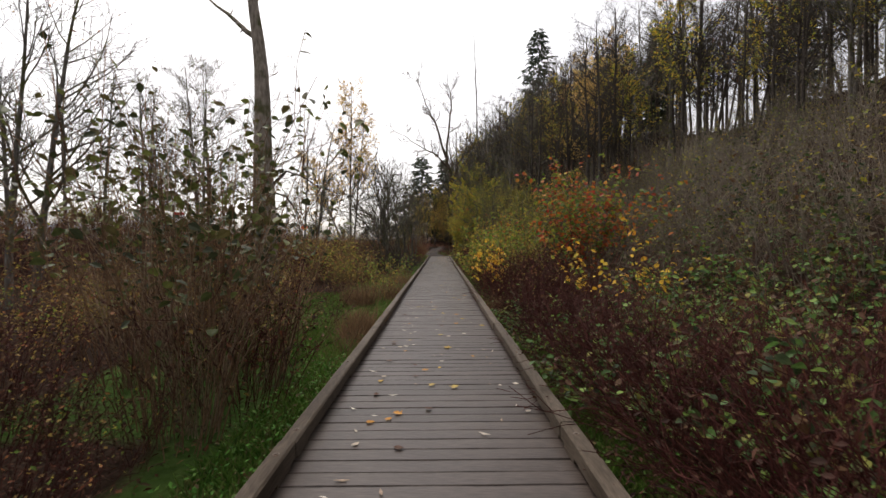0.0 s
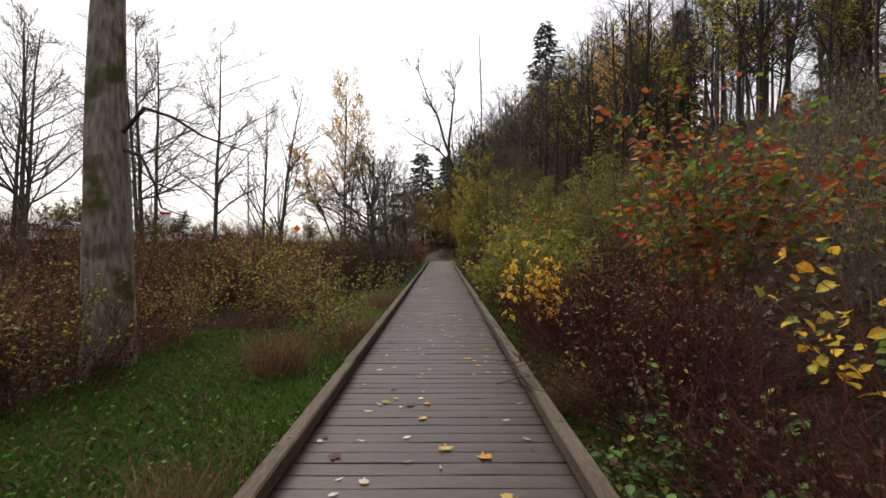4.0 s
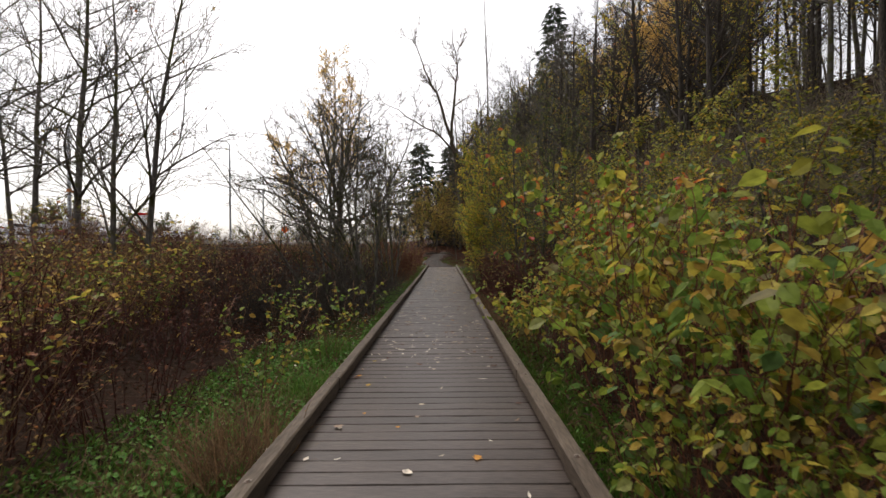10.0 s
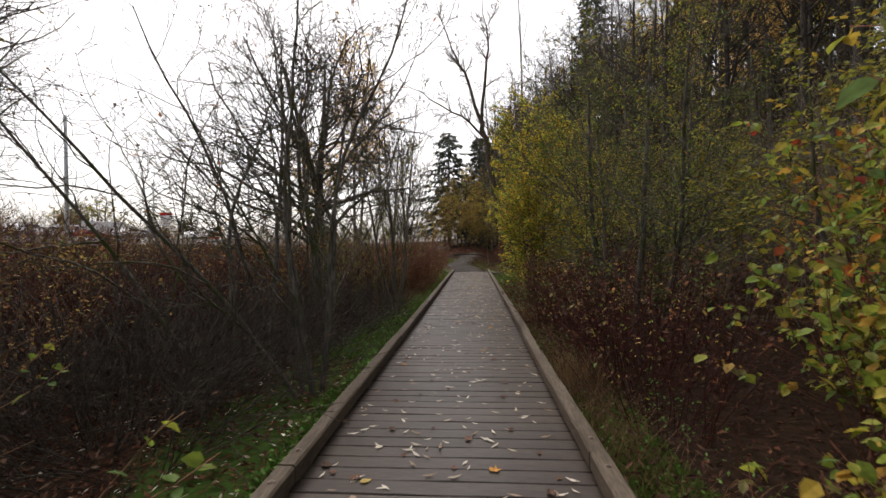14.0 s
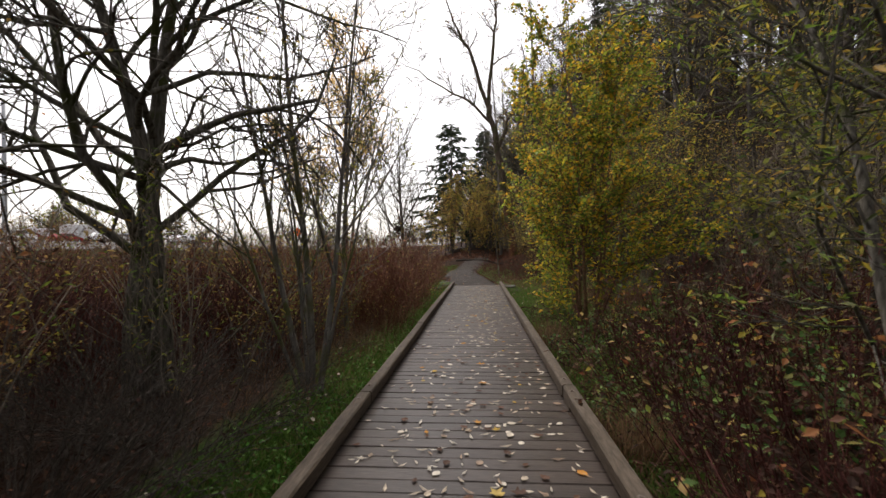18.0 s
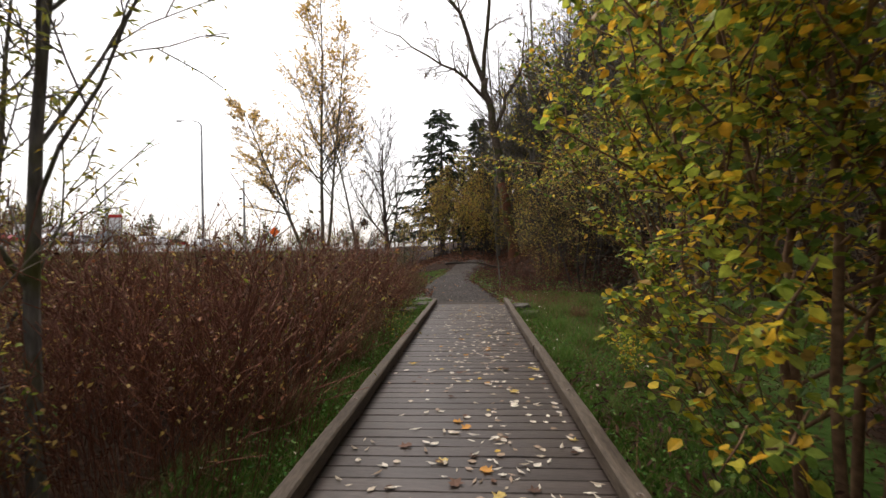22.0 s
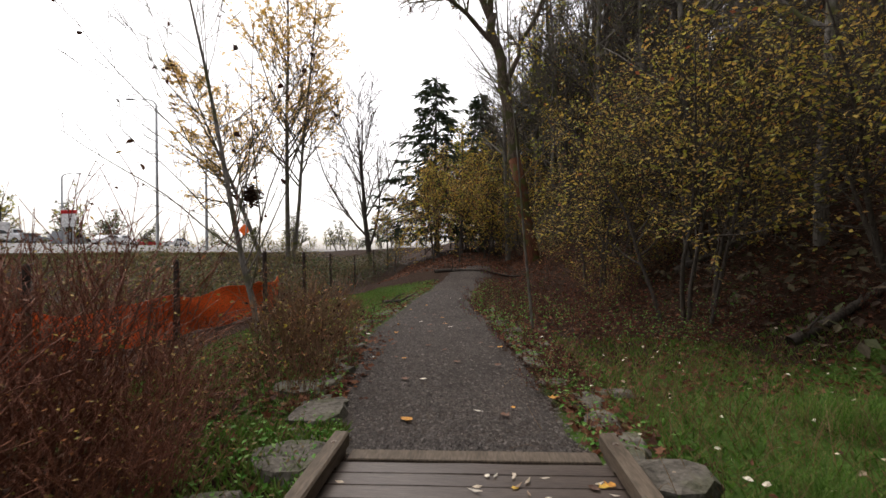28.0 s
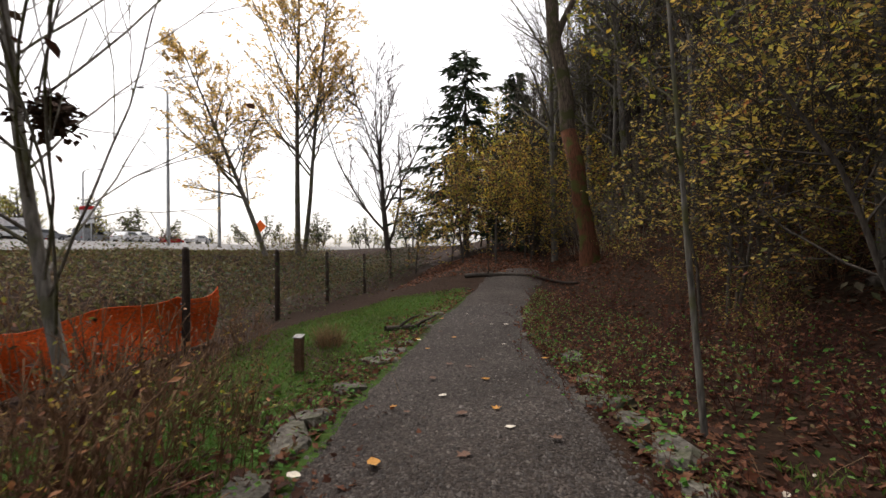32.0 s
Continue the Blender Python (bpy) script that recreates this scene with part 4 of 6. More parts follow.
spread(ob, [(1.22, 2.46, 40, 0.86), (2.45, 2.53, 90, 1.0), (1.36, 3.96, 140, 0.9), (2.24, 4.1, 200, 1.0), (3.13, 3.55, 250, 1.07), (1.43, 5.47, 300, 0.9), (2.24, 5.6, 20, 1.0), (1.5, 7.11, 70, 0.93), (2.18, 6.83, 160, 0.97), (1.43, 8.73, 220, 0.9), (2.11, 9.92, 280, 1.0), (1.5, 10.58, 340, 0.93), (1.64, 12.18, 15, 0.93), (2.49, 13.54, 60, 0.99), (1.44, 23.78, 100, 0.82), (1.54, 26.37, 150, 0.81), (2.04, 28.61, 200, 0.88), (1.5, 1.78, 190, 0.93), (2.18, 1.5, 10, 1.0)])
ob = shrub("bramble", 36, 2.04, 2.87, "low leafy bramble with dull green leaves", 22, 0.34, 1.13, 0.9, M["twig_red"], [(360, M["ivy"]), (330, M["lf_bramble"])], "brambles", 0.0038, 3, -0.06, 0.076, LEAF_FINE, 0.3)
spread(ob, [(1.5, 3.83, 50, 0.84), (2.86, 4.1, 100, 1.07), (3.94, 3.42, 200, 1.13), (3.26, 5.74, 300, 1.1), (4.49, 5.12, 30, 1.13), (3.81, 7.17, 140, 1.07), (5.3, 6.83, 250, 1.2), (4.76, 8.53, 80, 1.13), (1.43, 5.88, 10, 0.74), (2.45, 2.05, 120, 1.0), (3.6, 2.19, 160, 1.07), (1.56, 7.93, 77, 0.74), (6.12, 4.78, 20, 1.26), (5.98, 9.19, 90, 1.26), (2.65, 6.56, 210, 0.9), (6.66, 7.24, 310, 1.26), (2.85, 29.91, 20, 0.94), (3.46, 28.78, 80, 0.94), (4.15, 31.03, 140, 1.09), (2.5, 28.01, 200, 0.87), (4.55, 28.61, 260, 1.09), (3.37, 31.74, 320, 0.93), (1.59, 30.6, 50, 0.63), (1.49, 28.61, 110, 0.6)])
ob = shrub("bramble", 37, 2.34, 13.03, "tangled dark brown stems with rusty leaves", 40, 0.48, 1.4, 0.6, M["twig_wine"], [(380, M["lf_dead"]), (160, M["lf_brown"]), (40, M["lf_green"])], "brambles", 0.0038, 4, -0.03, 0.055, LEAF_PLAIN, 0.3)
spread(ob, [(1.77, 9.26, 10, 0.93), (1.97, 10.18, 70, 0.97), (2.72, 10.31, 20, 1.0), (1.65, 12.86, 50, 0.89), (3.4, 13.71, 90, 1.15), (2.31, 11.43, 200, 1.0), (3.82, 15.76, 130, 1.22), (4.68, 17.89, 200, 1.23), (1.5, 22.74, 240, 0.99), (1.97, 23.95, 310, 1.07), (1.61, 25.5, 20, 0.9), (2.45, 25.16, 60, 1.07), (1.79, 27.23, 100, 0.94), (2.74, 28.09, 140, 1.11), (1.89, 29.3, 180, 0.9), (3.49, 29.91, 220, 1.15), (2.55, 30.85, 260, 0.9), (4.01, 32.1, 300, 1.07), (2.78, 38.7, 0, 0.59), (3.52, 39.24, 45, 0.63), (3.18, 38.07, 90, 0.54), (-2.6, 2.6, 20, 0.7), (-3.3, 3.2, 110, 0.85), (-3.0, 1.9, 200, 0.75), (-2.1, 2.2, 300, 0.5), (-3.9, 2.6, 60, 0.9), (-2.3, 3.2, 150, 0.55)])
tree("willow", 38, 2.86, 26.54, "green-leaved willow thicket taller than the path shrubs", 5.95, 0.062, BUSHY, M["bark_moss"], [(7500, M["lf_dark"]), (5500, M["lf_green"]), (1500, M["lf_olive"])], "leafy trees on the hill side", more=((0.62, 0.23, 0.9), (-0.39, 0.31, 0.9), (0.15, -0.7, 0.8), (-0.23, 0.7, 0.85)), size=0.076, shape=LEAF_SLIM, first_lev=1, side=1, fine=0.7)
ob = tree("willow", 39, 5.39, 29.91, "olive-leaved willow at the foot of the slope", 4.7, 0.063, BUSHY, M["bark_moss"], [(8000, M["lf_olive"])], "leafy trees on the hill side", more=((0.63, 0.24, 0.9), (-0.55, 0.32, 0.9), (0.08, -0.63, 0.8)), size=0.099, shape=LEAF_PLAIN, first_lev=1, fine=0.7)
spread(ob, [(4.21, 22.74, 100, 0.8), (6.56, 24.73, 200, 0.97), (5.89, 20.44, 40, 0.81)])
tree("field_maple", 40, 2.0, 32.7, "small many-stemmed tree with golden yellow and green leaves", 5.5, 0.03, [(7, 0.05, 0.02, 20, 0.95, 0.38, 0.06, 6), (5, 0.10, 0.04, 7, 0.6, 0.45, 0.15, 4), (3, 0.12, 0.02, 2, 0.6, 0.5, 0.1, 3), (2, 0.12, 0.0, 0, 0, 0, 0, 3)], M["twig_brown"], [(10500, M["lf_gold"]), (14500, M["lf_green"])], "", more=((0.13, 0.1, 0.95), (-0.12, 0.12, 0.9), (0.08, -0.14, 0.9), (-0.08, 0.16, 0.95)), lean=(-0.02, 0), side=1, size=0.064, shape=LEAF_FINE, first_lev=1)
# The dark leaves mixed in here imitate shade from the canopy above.
ob = shrub("field_maple", 41, 2.6, 35.3, "yellow-green leafy maple sapling beside the boards", 11, 0.3, 4.6, 0.45, M["twig_brown"], [(300, M["lf_gold"]), (2400, M["lf_green"]), (1800, M["lf_dark"])], "maple saplings", 0.0213, 8, 0.0, 0.062, LEAF_PLAIN, 0.25)
spread(ob, [(5.4, 39.4, 200, 0.75)])
ob = shrub("field_maple", 46, 2.0, 32.6, "low golden-leaved maple suckers", 9, 0.35, 1.5, 0.6, M["twig_brown"], [(160, M["lf_gold"]), (260, M["lf_green"])], "maple saplings", 0.0062, 6, 0.0, 0.095, LEAF_FINE, 0.2)
spread(ob, [(2.0, 36.0, 100, 0.5)])
tree("field_maple", 47, 3.67, 38.07, "golden-leaved maple with branches reaching over the grass", 7.6, 0.06, [(8, 0.05, 0.02, 13, 1.0, 0.46, 0.3, 7), (5, 0.10, 0.02, 7, 0.6, 0.45, 0.15, 4), (3, 0.12, 0.02, 3, 0.6, 0.5, 0.1, 3), (2, 0.12, 0.0, 0, 0, 0, 0, 3)], M["twig_brown"], [(3200, M["lf_gold"]), (6500, M["lf_green"]), (4500, M["lf_olive"])], "", more=((0.24, 0.16, 0.9),), size=0.078, first_lev=1, side=1)
# the wood's edge beyond the boards
ob = tree("hazel", 42, 4.32, 48.06, "hazel thicket with thin yellow-brown leaves", 5.44, 0.05, HAZEL, M["bark_dark"], [(3600, M["lf_hazel"]), (1100, M["lf_olive"]), (600, M["lf_brown"])], "hazels at the edge of the wood", more=((0.5, 0.17, 0.9), (-0.42, 0.33, 0.9), (0.17, -0.5, 0.8), (-0.25, -0.33, 0.95)), size=0.099, first_lev=1)
spread(ob, [(6.32, 50.92, 220, 1.1), (6.98, 46.32, 310, 1.0), (7.5, 56.37, 50, 1.1), (8.66, 52.68, 160, 1.2), (5.33, 54.25, 280, 1.05), (7.86, 43.19, 20, 1.0), (6.22, 39.78, 190, 0.89), (3.7, 52.2, 120, 0.85)])
tree("sapling", 43, 1.06, 46.8, "thin straight grey sapling leaning over the path edge", 5.28, 0.028, [(10, 0.02, 0.0, 9, 0.8, 0.22, 0.35, 7), (4, 0.12, 0.03, 4, 0.6, 0.45, 0.2, 3), (3, 0.12, 0, 0, 0, 0, 0, 3)], M["bark_grey"], [(130, M["lf_olive"])], "", lean=(-0.07, 0.0), size=0.069)
ob = tree("hazel", 44, 0.84, 63.66, "small tree with hanging orange-brown leaves", 4.46, 0.042, BUSHY, M["bark_dark"], [(700, M["lf_brown"]), (1300, M["lf_hazel"]), (350, M["lf_gold"])], "small trees ahead of the path", size=0.104, first_lev=1)
spread(ob, [(-0.67, 61.63, 60, 1.1), (-2.17, 64.07, 200, 1.19), (0.67, 65.29, 300, 1.29), (-3.18, 68.54, 20, 1.29), (3.01, 62.04, 100, 1.1), (-1.26, 72.6, 160, 1.49), (3.77, 67.72, 240, 1.39), (-4.6, 65.29, 320, 1.0), (-2.52, 70.97, 50, 1.69), (-0.84, 76.59, 110, 1.98), (1.26, 71.79, 170, 1.69), (-3.53, 78.98, 230, 1.98), (2.18, 78.18, 290, 2.08), (-2.18, 82.97, 350, 2.18), (0.34, 68.94, 30, 1.39)])
ob = shrub("bramble", 45, 1.83, 47.6, "low brown undergrowth with rusty leaves", 30, 0.5, 0.75, 0.7, M["twig_wine"], [(160, M["lf_dead"]), (190, M["lf_litter"]), (50, M["lf_fern"])], "undergrowth by the path", 0.0036, 3, -0.03, 0.057)
spread(ob, [(0.79, 43.27, 35, 0.53), (0.95, 44.07, 95, 0.57), (0.62, 45.35, 155, 0.57), (0.42, 47.28, 215, 0.61), (0.12, 48.89, 275, 0.65), (0.25, 50.37, 335, 0.7), (0.5, 52.4, 25, 0.74), (0.5, 54.06, 85, 0.65), (1.0, 48.15, 145, 0.74), (2.08, 46.16, 60, 0.91), (2.83, 46.96, 120, 1.0), (1.16, 49.45, 180, 0.91), (2.16, 50.37, 240, 1.09), (0.83, 51.48, 300, 0.91), (2.83, 48.89, 20, 1.09), (1.42, 53.14, 80, 1.0), (3.82, 46.16, 140, 0.74), (4.82, 46.8, 200, 1.0), (5.81, 45.99, 260, 0.83), (3.66, 50.18, 320, 1.09), (2.17, 54.8, 100, 1.0), (0.75, 57.2, 30, 0.82)])

# left side: brambles and rusty thicket, grass strip left clear
ob = shrub("bramble", 51, -2.45, 5.6, "brown bramble thicket with small rusty leaves", 42, 0.51, 1.47, 0.5, M["twig_brown"], [(620, M["lf_brown"]), (170, M["lf_dead"]), (130, M["lf_hazel"])], "thicket over the meadow", 0.0038, 4, -0.02, 0.05)
pl = []
for y in np.arange(1.8, 28.5, 0.95):
    for x in np.arange(-7.6, -1.3, 1.0):
        edge = -1.4 if y < 3.4 else -1.6 if y < 5.8 else -3.5 if y < 10.1 else -3.0 if y < 13 else -2.5 if y < 22 else -2.3
        if 20.4 < y < 25.3 and x > -4.2 or y > 25 and x > -4.3 or y < 4.4 and x > -3.4:
            continue
        xx, yy = x + rng0.uniform(-0.38, 0.38), y + rng0.uniform(-0.38, 0.38)
        if xx < edge and rng0.uniform() < 0.68:
            tall = 1.15 if yy > 14 and xx < -3 else 0.86
            pl.append((xx, yy, rng0.uniform(0, 360), rng0.uniform(0.65, 1.2) * tall))


def patch(p):
    """Which of three kinds grows here: they stand in drifts."""
    v = math.sin(1.25 * p[0] + 0.4 * p[1] + 0.6) + math.sin(0.85 * p[1] - 0.55 * p[0]) + 0.35 * math.sin(3.1 * p[0] + 2.3 * p[1])
    return 0 if v < -0.35 else 1 if v < 0.6 else 2


spread(ob, [p for p in pl if patch(p) == 1])
ob = shrub("bramble", 50, -4.4, 12.4, "dark wine-brown bramble stems with curled dead leaves", 44, 0.5, 1.35, 0.55, M["twig_wine"], [(330, M["lf_dead"]), (250, M["lf_litter"]), (60, M["lf_brown"])], "thicket over the meadow", 0.0038, 4, -0.02, 0.055)
spread(ob, [p for p in pl if patch(p) == 0])
ob = shrub("bramble", 56, -2.99, 6.97, "leafy shrub with yellow and olive leaves in the thicket", 30, 0.41, 1.44, 0.45, M["twig_brown"], [(200, M["lf_hazel"]), (300, M["lf_green"]), (160, M["lf_brown"])], "thicket over the meadow", 0.0038, 4, -0.01, 0.061, LEAF_PLAIN, 0.3)
spread(ob, [p for p in pl if patch(p) == 2] + [(-1.37, 12.1, 70, 0.71), (-4.01, 9.92, 130, 0.93)])
spread(ob, [(4.16, 51.66, 15, 0.89), (5.49, 52.22, 75, 1.07), (3.67, 54.06, 135, 0.89), (6.5, 53.69, 195, 1.16), (4.84, 56.83, 255, 1.07), (3.34, 57.75, 315, 0.89), (7.49, 50.18, 45, 1.16), (6.17, 58.12, 105, 1.16), (8.31, 47.6, 165, 1.16), (3.25, 50.55, 225, 0.71)])
spread(ob, [(-2.1, 34.18, 10, 0.72), (-2.41, 32.01, 60, 0.81), (-2.27, 36.44, 110, 0.72), (-2.71, 30.6, 160, 0.9), (-2.2, 38.07, 210, 0.63), (-3.39, 34.81, 260, 0.94), (-3.53, 32.46, 310, 0.94), (-4.23, 37.07, 20, 0.98)])
ob = shrub("thicket", 52, -2.75, 35.72, "dense red-brown leafless thicket of fine stems", 110, 0.69, 1.7, 0.34, M["twig_red"], [(420, M["lf_brown"]), (200, M["lf_dead"])], "red thicket over the meadow", 0.0031, 6, -0.01, 0.043, wob=0.08)
# Brown thicket in darker stems and leaves: the trees' shade is in its colour.
shade_thicket = shrub("thicket", 49, -3.4, 30.4, "dark brown thicket of fine stems under the trees", 80, 0.69, 1.5, 0.4, M["twig_wine"], [(260, M["lf_dead"]), (240, M["lf_litter"]), (60, M["lf_olive"])], "red thicket over the meadow", 0.0036, 6, -0.01, 0.05, wob=0.09)
pl = []
for y in np.arange(25.2, 46, 1.1):
    for x in np.arange(-7.8, -1.8, 1.18):
        edge = -2.4 if y < 31.2 else -1.9 if y < 39.4 else -2.7
        xx, yy = x + rng0.uniform(-0.4, 0.4), y + rng0.uniform(-0.4, 0.4)
        if xx < edge and rng0.uniform() < 0.85 and not (yy < 29.6 and xx > -4.2) and not (yy > 39.2 and (xx < -3.2 or yy > 41.7)):
            pl.append((xx, yy, rng0.uniform(0, 360), rng0.uniform(0.75, 1.15)))
spread(shade_thicket, [p for p in pl if p[1] < 31.5])
pl = [p for p in pl if p[1] >= 31.5]
spread(ob, [p for i, p in enumerate(pl) if (p[0] > -3.4 and p[1] > 37) or i % 4 == 0])
brown = shrub("thicket", 59, -2.61, 37.71, "uneven brown thicket with dead curled leaves", 46, 0.65, 1.86, 0.38, M["twig_brown"], [(240, M["lf_dead"]), (460, M["lf_brown"]), (130, M["lf_olive"])], "red thicket over the meadow", 0.0045, 6, -0.015, 0.06, wob=0.09)
spread(brown, [p for i, p in enumerate(pl) if not (p[0] > -3.4 and p[1] > 37) and i % 4 != 0])
spread(ob, [(-2.46, 40.78, 40, 0.77), (-2.54, 39.6, 210, 0.91), (-1.81, 40.6, 90, 0.54), (-2.14, 41.23, 150, 0.54)])
far = []
for y in np.arange(5.5, 40, 2.9):
    for x in np.arange(-15.5, -7.8, 2.5):
        far.append((x + rng0.uniform(-0.9, 0.9), y + rng0.uniform(-1.1, 1.1), rng0.uniform(0, 360), rng0.uniform(0.9, 1.3)))
spread(shade_thicket, far[::2])
spread(brown, far[1::2])
ob = shrub("dead_brush", 57, -1.88, 23.09, "tangled heap of dead grey-brown twigs", 80, 0.68, 1.54, 1.3, M["bark_dark"], [(160, M["lf_dead"])], "dead brush under the willow", 0.005, 6, -0.05, 0.048, wob=0.1)
spread(ob, [(-2.73, 23.95, 80, 1.0), (-1.98, 24.81, 160, 0.83), (-3.15, 22.4, 240, 1.08), (-3.72, 24.12, 320, 1.08), (-2.46, 21.89, 40, 0.92), (-4.36, 22.91, 200, 1.17), (-1.88, 28.27, 100, 0.83), (-2.79, 27.06, 10, 0.91), (-1.78, 26.54, 280, 0.74)])
# leafy tall shrubs that stand out of it
ob = shrub("willow_shrub", 53, -2.0, 3.6, "tall bare-stemmed shrub with dark leaves at its tips", 22, 0.3, 2.75, 0.3, M["twig_brown"], [(360, M["lf_dark"])], "tall shrubs beside the boards", 0.0053, 4, 0.0, 0.092, LEAF_FINE, 0.5)
spread(ob, [(-2.31, 3.83, 100, 1.0), (-1.87, 4.71, 200, 1.0), (-2.52, 5.47, 300, 0.96), (-3.54, 5.19, 40, 0.92)])
ob = shrub("willow_shrub", 60, -2.0, 3.9, "clump of pale dry leafless stems", 44, 0.14, 2.0, 0.42, M["twig_pale"], [(40, M["lf_dead"])], "pale stems beside the boards", 0.0042, 3, 0.02, 0.05, share=0.3)
spread(ob, [(-3.4, 5.2, 60, 0.9), (-1.9, 5.4, 220, 0.7)])
ob = shrub("willow_shrub", 54, -1.46, 19.51, "thin shrub with pale yellow-green leaves", 9, 0.15, 1.29, 0.35, M["twig_brown"], [(130, M["lf_green"])], "tall shrubs beside the boards", 0.0041, 4, 0.0, 0.069, LEAF_FINE, 0.35)
spread(ob, [(-1.73, 17.63, 100, 0.93), (-2.5, 20.27, 40, 1.0), (-1.71, 12.27, 150, 0.94), (-1.53, 13.71, 270, 0.87), (-2.03, 14.91, 200, 1.01), (-1.22, 37.43, 80, 0.55), (-1.43, 38.34, 30, 0.59)])
ob = shrub("willow_shrub", 63, -2.11, 27.92, "tall thin willow shoots with small yellow-green leaves", 9, 0.2, 2.16, 0.25, M["twig_grey"], [(330, M["lf_green"])], "tall shrubs beside the boards", 0.0069, 5, 0.01, 0.057, LEAF_SLIM, 0.2)
spread(ob, [(-2.72, 31.56, 60, 1.19), (-2.19, 35.63, 110, 0.87), (-3.14, 28.44, 190, 1.14), (-2.08, 31.38, 240, 0.73), (-2.24, 26.19, 300, 0.91)])
ob = shrub("bramble", 55, -1.9, 43.43, "brown stems with a few leaves beside the path", 40, 0.41, 1.0, 0.26, M["twig_brown"], [(90, M["lf_brown"]), (80, M["lf_dead"]), (40, M["lf_olive"])], "shrubs left of the path", 0.0045, 4, 0.0, 0.052)
spread(ob, [(-2.16, 44.55, 60, 0.91), (-2.66, 45.51, 130, 0.95), (-1.65, 42.54, 20, 0.73), (-2.41, 44.55, 45, 0.82), (-2.91, 45.67, 105, 0.64), (-2.16, 45.59, 165, 0.73), (-3.23, 43.27, 225, 0.46), (-2.58, 46.48, 345, 0.55), (-3.49, 47.28, 10, 0.64), (-3.99, 49.08, 100, 0.64), (-3.65, 44.07, 60, 0.41), (-1.99, 44.23, 77, 0.91), (-1.66, 43.75, 190, 0.73), (-2.23, 42.3, 10, 0.51)])
# dry grass tufts
LEAF_BLADE = (np.array([(0, 0.006, 0), (0, -0.006, 0), (0.45, 0.006, 0.02), (0.45, -0.006, 0.02), (0.8, 0.004, -0.06), (0.8, -0.004, -0.06), (1, 0, -0.2)]), [(0, 2, 3, 1), (2, 4, 5, 3), (4, 6, 5)])
def tuft(name, seed, x, y, label, mat, n, h, group):
    rng = R(seed)
    a, q = rng.uniform(0, 6.283, n), 0.34 * np.sqrt(rng.uniform(0, 1, n))
    Q = np.stack([q * np.cos(a), q * np.sin(a), np.zeros(n)], -1)
    D = np.stack([rng.normal(0, 0.35, n), rng.normal(0, 0.35, n), np.ones(n)], -1)
    ob = thing(name, x, y, gz(x, y) - 0.02, label, "grass", group)
    for k in range(3):
        V, F = leaf_vf(rng, Q[k::3], h, LEAF_BLADE, D=D[k::3])
        part("blade_clump", to_mesh("blade_clump", V, F, mat), ob)
    return ob



ob = tuft("grass_tuft", 61, -1.8, 10.7, "tall tuft of dry brown grass", M["straw"], 420, 0.62, "dry grass tufts")
spread(ob, [(-1.22, 7.17, 60, 0.85), (-2.0, 11.1, 10, 0.8), (-1.22, 12.61, 120, 0.83), (-1.28, 16.27, 150, 0.85), (-1.78, 34.45, 20, 0.76), (-1.71, 36.62, 60, 0.75), (-1.88, 38.79, 100, 0.74), (3.76, 39.51, 130, 0.74), (4.57, 38.07, 60, 0.81), (5.1, 41.14, 200, 0.8), (1.22, 31.65, 160, 0.71), (1.25, 28.09, 250, 0.74), (1.22, 23.43, 10, 0.78), (2.46, 40.78, 80, 0.52), (-2.91, 49.45, 170, 0.59), (1.22, 9.65, 10, 0.79)])

ob = tuft("grass_tuft", 64, 1.96, 37.89, "soft tuft of long green grass", M["grass"], 420, 0.36, "green grass tufts")
spread(ob, [(2.6, 37.16, 40, 0.93), (1.64, 39.15, 80, 0.84), (2.79, 40.05, 120, 0.99), (3.62, 40.96, 160, 1.06), (2.14, 41.5, 200, 0.83), (4.29, 42.3, 240, 1.14), (3.14, 42.62, 280, 0.98), (1.3, 36.8, 320, 0.78), (1.4, 40.6, 0, 0.68), (4.59, 40.05, 60, 1.14), (1.22, 34.45, 20, 0.79), (-1.23, 17.97, 90, 0.96), (-1.54, 19.85, 30, 1.01), (-1.31, 38.97, 130, 0.69)])

# ---- wooded hillside ----
HILL = "trees on the hillside"
woods = [
    tree("hill_tree", 71, 11.31, 34.81, "bare dark hillside tree with a thin crown", 13.09, 0.154, WOOD, M["bark_dark"], (), HILL, split=1),
    tree("hill_tree", 72, 14.01, 41.98, "bare grey hillside tree with a thin crown", 14.14, 0.14, WOOD, M["bark_grey"], (), HILL, split=1),
    tree("hill_tree", 73, 15.8, 29.47, "hillside tree with thin olive and yellow leaves", 12.05, 0.134, WOOD, M["bark_dark"], [(1400, M["lf_olive"]), (900, M["lf_gold"])], HILL, size=0.164, split=1),
    tree("hill_tree", 74, 18.29, 48.52, "twin-stemmed bare hillside tree", 12.59, 0.125, WOOD, M["bark_dark"], [(220, M["lf_brown"])], HILL, size=0.138, split=1, more=((0.5, 0.25, 0.9),)),
]
woods.append(tree("hill_tree", 78, 16.2, 45.99, "tall hillside tree with golden leaves", 12.58, 0.15, WOOD, M["bark_grey"], [(3600, M["lf_tan"])], HILL, size=0.172, split=1))
spread(woods[4], [(13.53, 40.24, 80, 0.85), (20.0, 54.06, 160, 1.01), (18.4, 64.47, 240, 1.12)])
